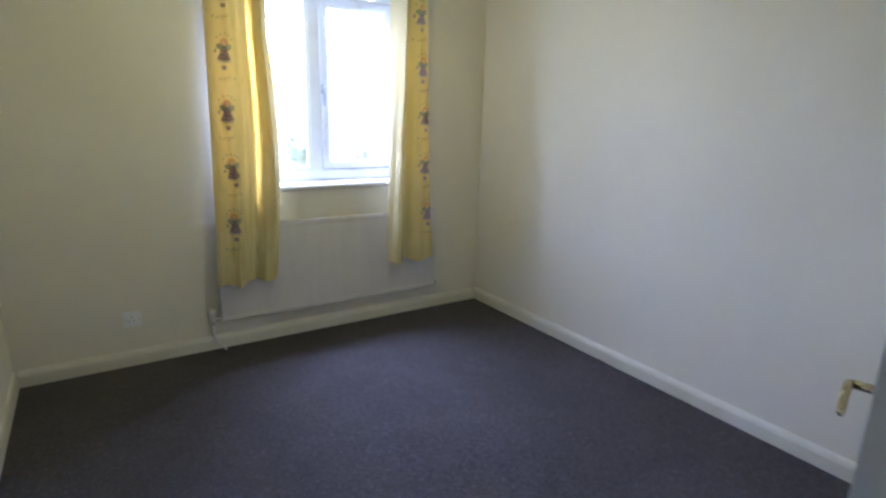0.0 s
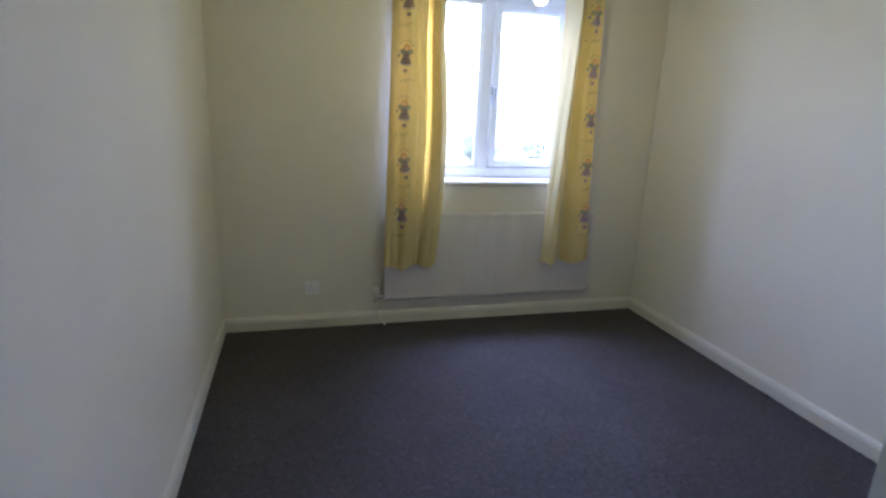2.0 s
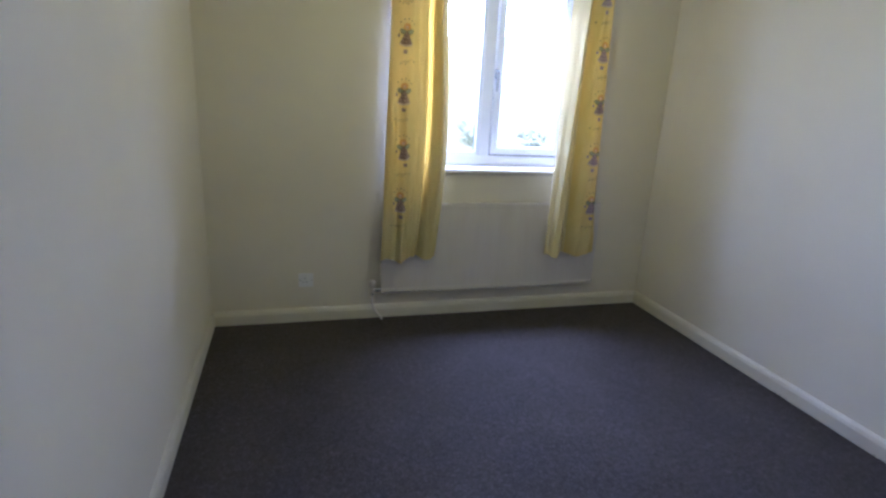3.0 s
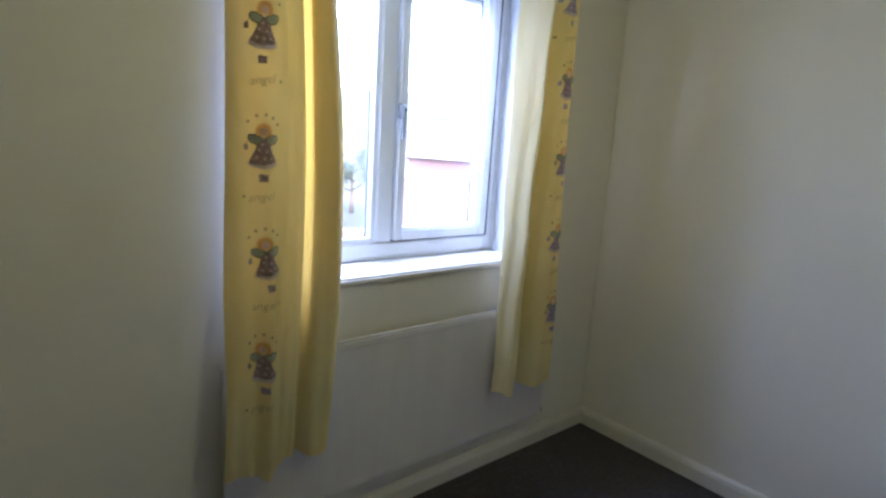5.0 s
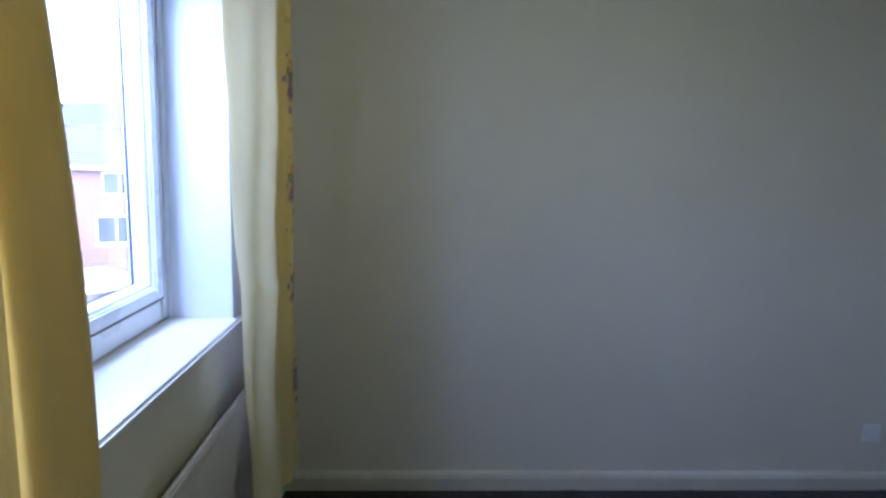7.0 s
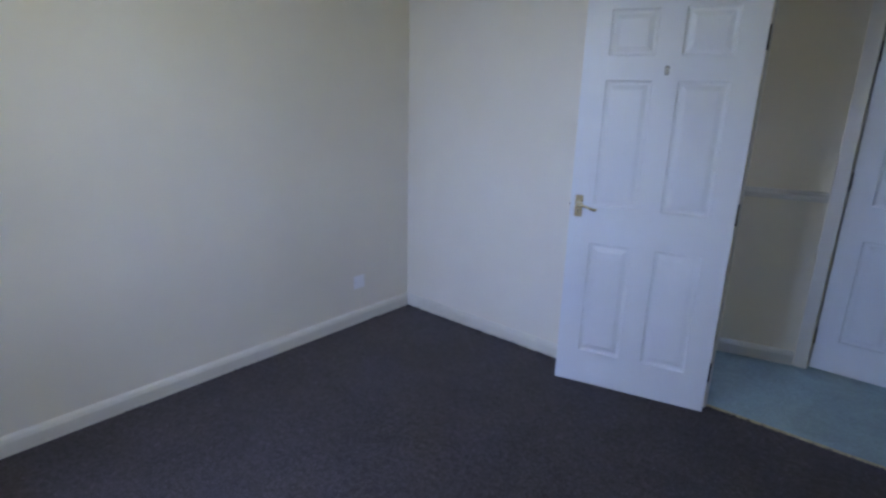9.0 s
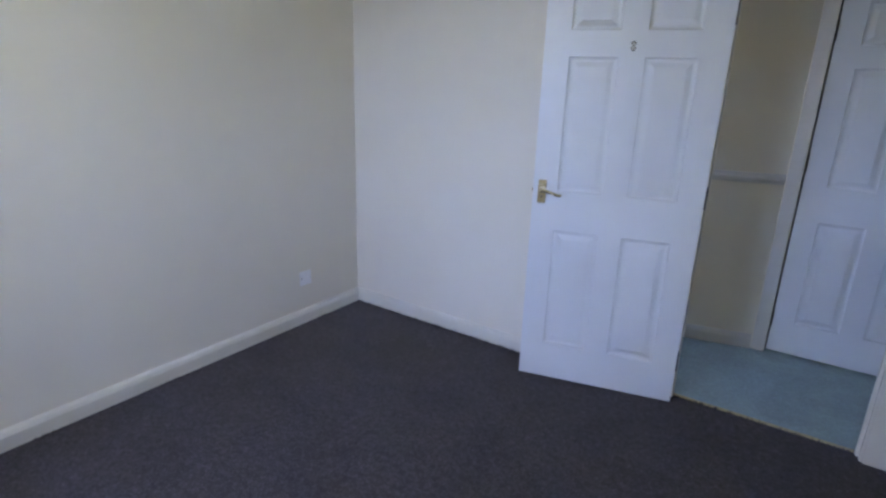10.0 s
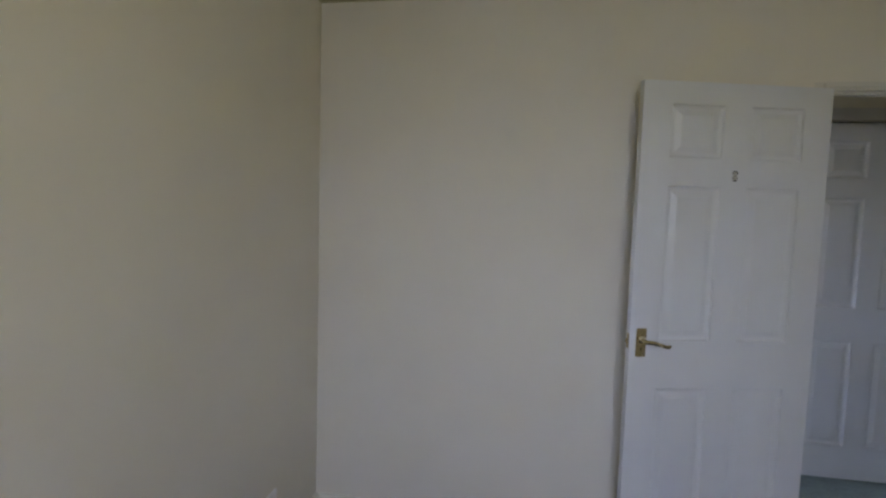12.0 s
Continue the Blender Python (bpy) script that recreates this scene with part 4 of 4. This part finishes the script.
def terrace_house(m, label, windows, L=9.0):
    """A brick house with a tiled roof; local x runs along the front, the front faces -y."""
    h = tagged(empty("house", m), label, "house", group="houses behind the gardens")
    Dp, E = 7.0, 4.15
    part("wall", block(0, L, 0, Dp, 0, E), BRICK, h, "red brick walls")
    bm = bmesh.new()
    rows = 16
    for side in (0, 1):
        for k in range(rows):
            f0, f1 = k / rows, (k + 1.12) / rows
            y0, y1 = -0.3 + f0 * (Dp / 2 + 0.3), -0.3 + f1 * (Dp / 2 + 0.3)
            z0, z1 = E + f0 * 1.75, E + f1 * 1.75
            if side:
                y0, y1 = Dp - y0, Dp - y1
            vs = [bm.verts.new(p) for p in ((-0.2, y0, z0 + 0.03), (L + 0.2, y0, z0 + 0.03), (L + 0.2, y1, z1), (-0.2, y1, z1))]
            lo = [bm.verts.new(p) for p in ((-0.2, y0, z0 - 0.03), (L + 0.2, y0, z0 - 0.03))]
            bm.faces.new(vs)
            bm.faces.new((vs[0], vs[1], lo[1], lo[0]))
    roof = part("roof", bm, TILE, h, "rows of grey concrete tiles")
    part("ridge", tube([(-0.2, Dp / 2, E + 1.76), (L + 0.2, Dp / 2, E + 1.76)], 0.10, 8), TILE, roof)
    for x in (0.0, L - 0.25):
        bm = bmesh.new()
        a = [[bm.verts.new(p) for p in ((x + d, 0, E), (x + d, Dp, E), (x + d, Dp / 2, E + 1.70))] for d in (0, 0.25)]
        bm.faces.new(a[0])
        bm.faces.new(a[1])
        for i in range(3):
            bm.faces.new((a[0][i], a[0][(i + 1) % 3], a[1][(i + 1) % 3], a[1][i]))
        part("gable", bm, BRICK, h)
    part("fascia", block(-0.2, L + 0.2, -0.30, -0.27, E - 0.12, E + 0.03), RENDER_WHITE, h)
    part("gutter", tube([(-0.2, -0.36, E), (L + 0.2, -0.36, E)], 0.06, 8), GUTTER, h, "", True)
    for x, z, w, hh in windows:
        wd = part("window", block(x, x + w, -0.02, 0.05, z, z + hh), RENDER_WHITE, h, "white framed window")
        n = 2 if w > 0.8 else 1
        for k in range(n):
            x0, x1 = x + 0.05 + k * (w - 0.05) / n, x + (k + 1) * (w - 0.05) / n
            part("pane", block(x0, x1, -0.03, 0.0, z + 0.05, z + hh - 0.05), DARKGLASS, wd)
        part("sill", block(x - 0.05, x + w + 0.05, -0.08, 0.0, z - 0.07, z), RENDER_WHITE, wd)
    return h


def bearing(az, d):
    return 0.6 + d * math.sin(radians(az)), 2.6 + d * math.cos(radians(az))


WINS = [(4.55, 3.28, 0.75, 0.62), (6.5, 3.0, 1.3, 0.95), (6.2, 0.9, 1.5, 1.2)]
x, y = bearing(47.5, 27.5)
terrace_house(pose(x, y, GZ, 0, 0, -57), "red brick terraced house with a grey tiled roof", WINS)
x, y = bearing(66.0, 26.5)
terrace_house(pose(x, y, GZ, 0, 0, -57), "red brick terraced house with a grey tiled roof", WINS)
terrace_house(pose(14.58, 22.97, GZ, 0, 0, -66), "short red brick house standing forward, its gable end showing", [(0.35, 3.2, 0.75, 0.7)], 5.0)

# fence with a lattice top, and a brick garden wall
fence = tagged(empty("fence"), "weathered timber garden fence with a lattice top", "fence")
fx, fy = bearing(45, 19.5)
fence.matrix_world = pose(fx, fy, GZ, 0, 0, -57)
for k in range(6):
    part("post", block(k * 1.83 - 0.05, k * 1.83 + 0.05, -0.05, 0.05, 0, 1.95), FENCE, fence)
for k in range(5):
    for j in range(12):
        x0 = k * 1.83 + 0.06 + j * 0.142
        part("board", block(x0, x0 + 0.137, -0.012 if j % 2 else -0.022, 0.0 if j % 2 else -0.010, 0.05, 1.45), FENCE, fence)
    part("rail", block(k * 1.83 + 0.05, k * 1.83 + 1.78, -0.03, 0.02, 1.45, 1.50), FENCE, fence)
    part("rail", block(k * 1.83 + 0.05, k * 1.83 + 1.78, -0.03, 0.02, 1.86, 1.91), FENCE, fence)
    bm = bmesh.new()
    for j in range(17):
        for s in (0.36, -0.36):
            xa = k * 1.83 + 0.10 + j * 0.1
            xb = max(k * 1.83 + 0.05, min(k * 1.83 + 1.78, xa + s))
            tube([(xa, -0.01 if s > 0 else 0.008, 1.50), (xb, -0.01 if s > 0 else 0.008, 1.50 + 0.36 * abs(xb - xa) / 0.36)], 0.012, 4, bm)
    part("lattice", bm, FENCE, fence)

gw = tagged(empty("garden_wall"), "low red brick garden wall with flat copings", "garden wall")
gx, gy = bearing(24, 19.0)
gw.matrix_world = pose(gx, gy, GZ, 0, 0, -22)
part("brickwork", block(0, 9.5, 0, 0.23, 0, 1.3), BRICK, gw)
for k in range(16):
    part("coping", block(k * 0.6 + 0.005, k * 0.6 + 0.595, -0.03, 0.26, 1.3, 1.36, 0.01), FELT, gw)

shed = tagged(empty("shed"), "timber garden shed with a flat felt roof", "shed")
sx, sy = bearing(53, 13.0)
shed.matrix_world = pose(sx, sy, GZ, 0, 0, -40)
part("wall", block(0, 2.6, 0, 2.0, 0, 1.85), FENCE, shed)
part("roof", block(-0.12, 2.72, -0.12, 2.12, 1.85, 1.92, 0.01), FELT, shed, "pale felt roof")
part("roof_edge", block(-0.14, 2.74, -0.15, -0.12, 1.80, 1.95), GUTTER, shed)
part("door", block(0.3, 1.05, -0.03, 0.0, 0.05, 1.75), FENCE, shed)


def tree(m, height, seed, label):
    r = random.Random(seed)
    t = tagged(empty("tree", m), label, "tree", group="garden trees")
    bm = tube([(0, 0, 0), (0.05, 0.02, height * 0.25), (0.02, 0.06, height * 0.5), (0.08, 0.0, height * 0.75)], [0.16, 0.12, 0.08, 0.03], 8)
    tips = []
    for k in range(9):
        z = height * r.uniform(0.3, 0.7)
        a, l = r.uniform(0, 6.28), height * r.uniform(0.15, 0.3)
        tip = (l * math.cos(a), l * math.sin(a), z + l * 0.7)
        tube([(0.03, 0.03, z), (tip[0] * 0.5, tip[1] * 0.5, z + l * 0.25), tip], [0.05, 0.035, 0.012], 6, bm)
        tips.append(Vector(tip))
    part("trunk", bm, BARK, t, "", True)
    bm = bmesh.new()
    for _ in range(2600):
        c = r.choice(tips) + Vector((r.gauss(0, 1), r.gauss(0, 1), r.gauss(0, 0.8))) * height * 0.085
        d1 = Vector((r.gauss(0, 1), r.gauss(0, 1), r.gauss(0, 1))).normalized() * 0.10
        d2 = d1.orthogonal().normalized() * 0.06
        bm.faces.new([bm.verts.new(c + v) for v in (d1, d2, -d1, -d2)])
    part("crown", bm, LEAF, t, "loose crown of small green leaves")


for az, d, hgt, seed in ((26.0, 30, 3.2, 1), (30.5, 34, 4.4, 2), (20.0, 34, 3.3, 3), (36.5, 40, 3.4, 4)):
    tx, ty = bearing(az, d)
    tree(pose(tx, ty, GZ), hgt, seed, "leafy green garden tree beyond the wall")
tx, ty = bearing(49.0, 20.5)
tree(pose(tx, ty, GZ), 1.9, 7, "low loose garden shrub before the houses")
# a wooded hill on the skyline
bm = bmesh.new()
r = random.Random(9)
cols = 90
base = []
for k in range(cols + 1):
    az = -60 + 200 * k / cols
    xx, yy = 260 * math.sin(radians(az)), 260 * math.cos(radians(az))
    hgt = 33 + 2.5 * math.sin(k * 0.21) + 1.6 * math.sin(k * 0.57) + r.uniform(-0.8, 0.8)
    base.append([bm.verts.new((xx * f, yy * f, GZ - 0.5 + hgt * g)) for f, g in ((1, 0), (1.08, 0.6), (1.25, 1.0), (1.6, 0.0))])
for a, b in zip(base, base[1:]):
    for i in range(3):
        bm.faces.new((a[i], a[i + 1], b[i + 1], b[i]))
tagged(link("backdrop", bm, LEAF), "low wooded hill on the skyline", "hill", kind="structure")
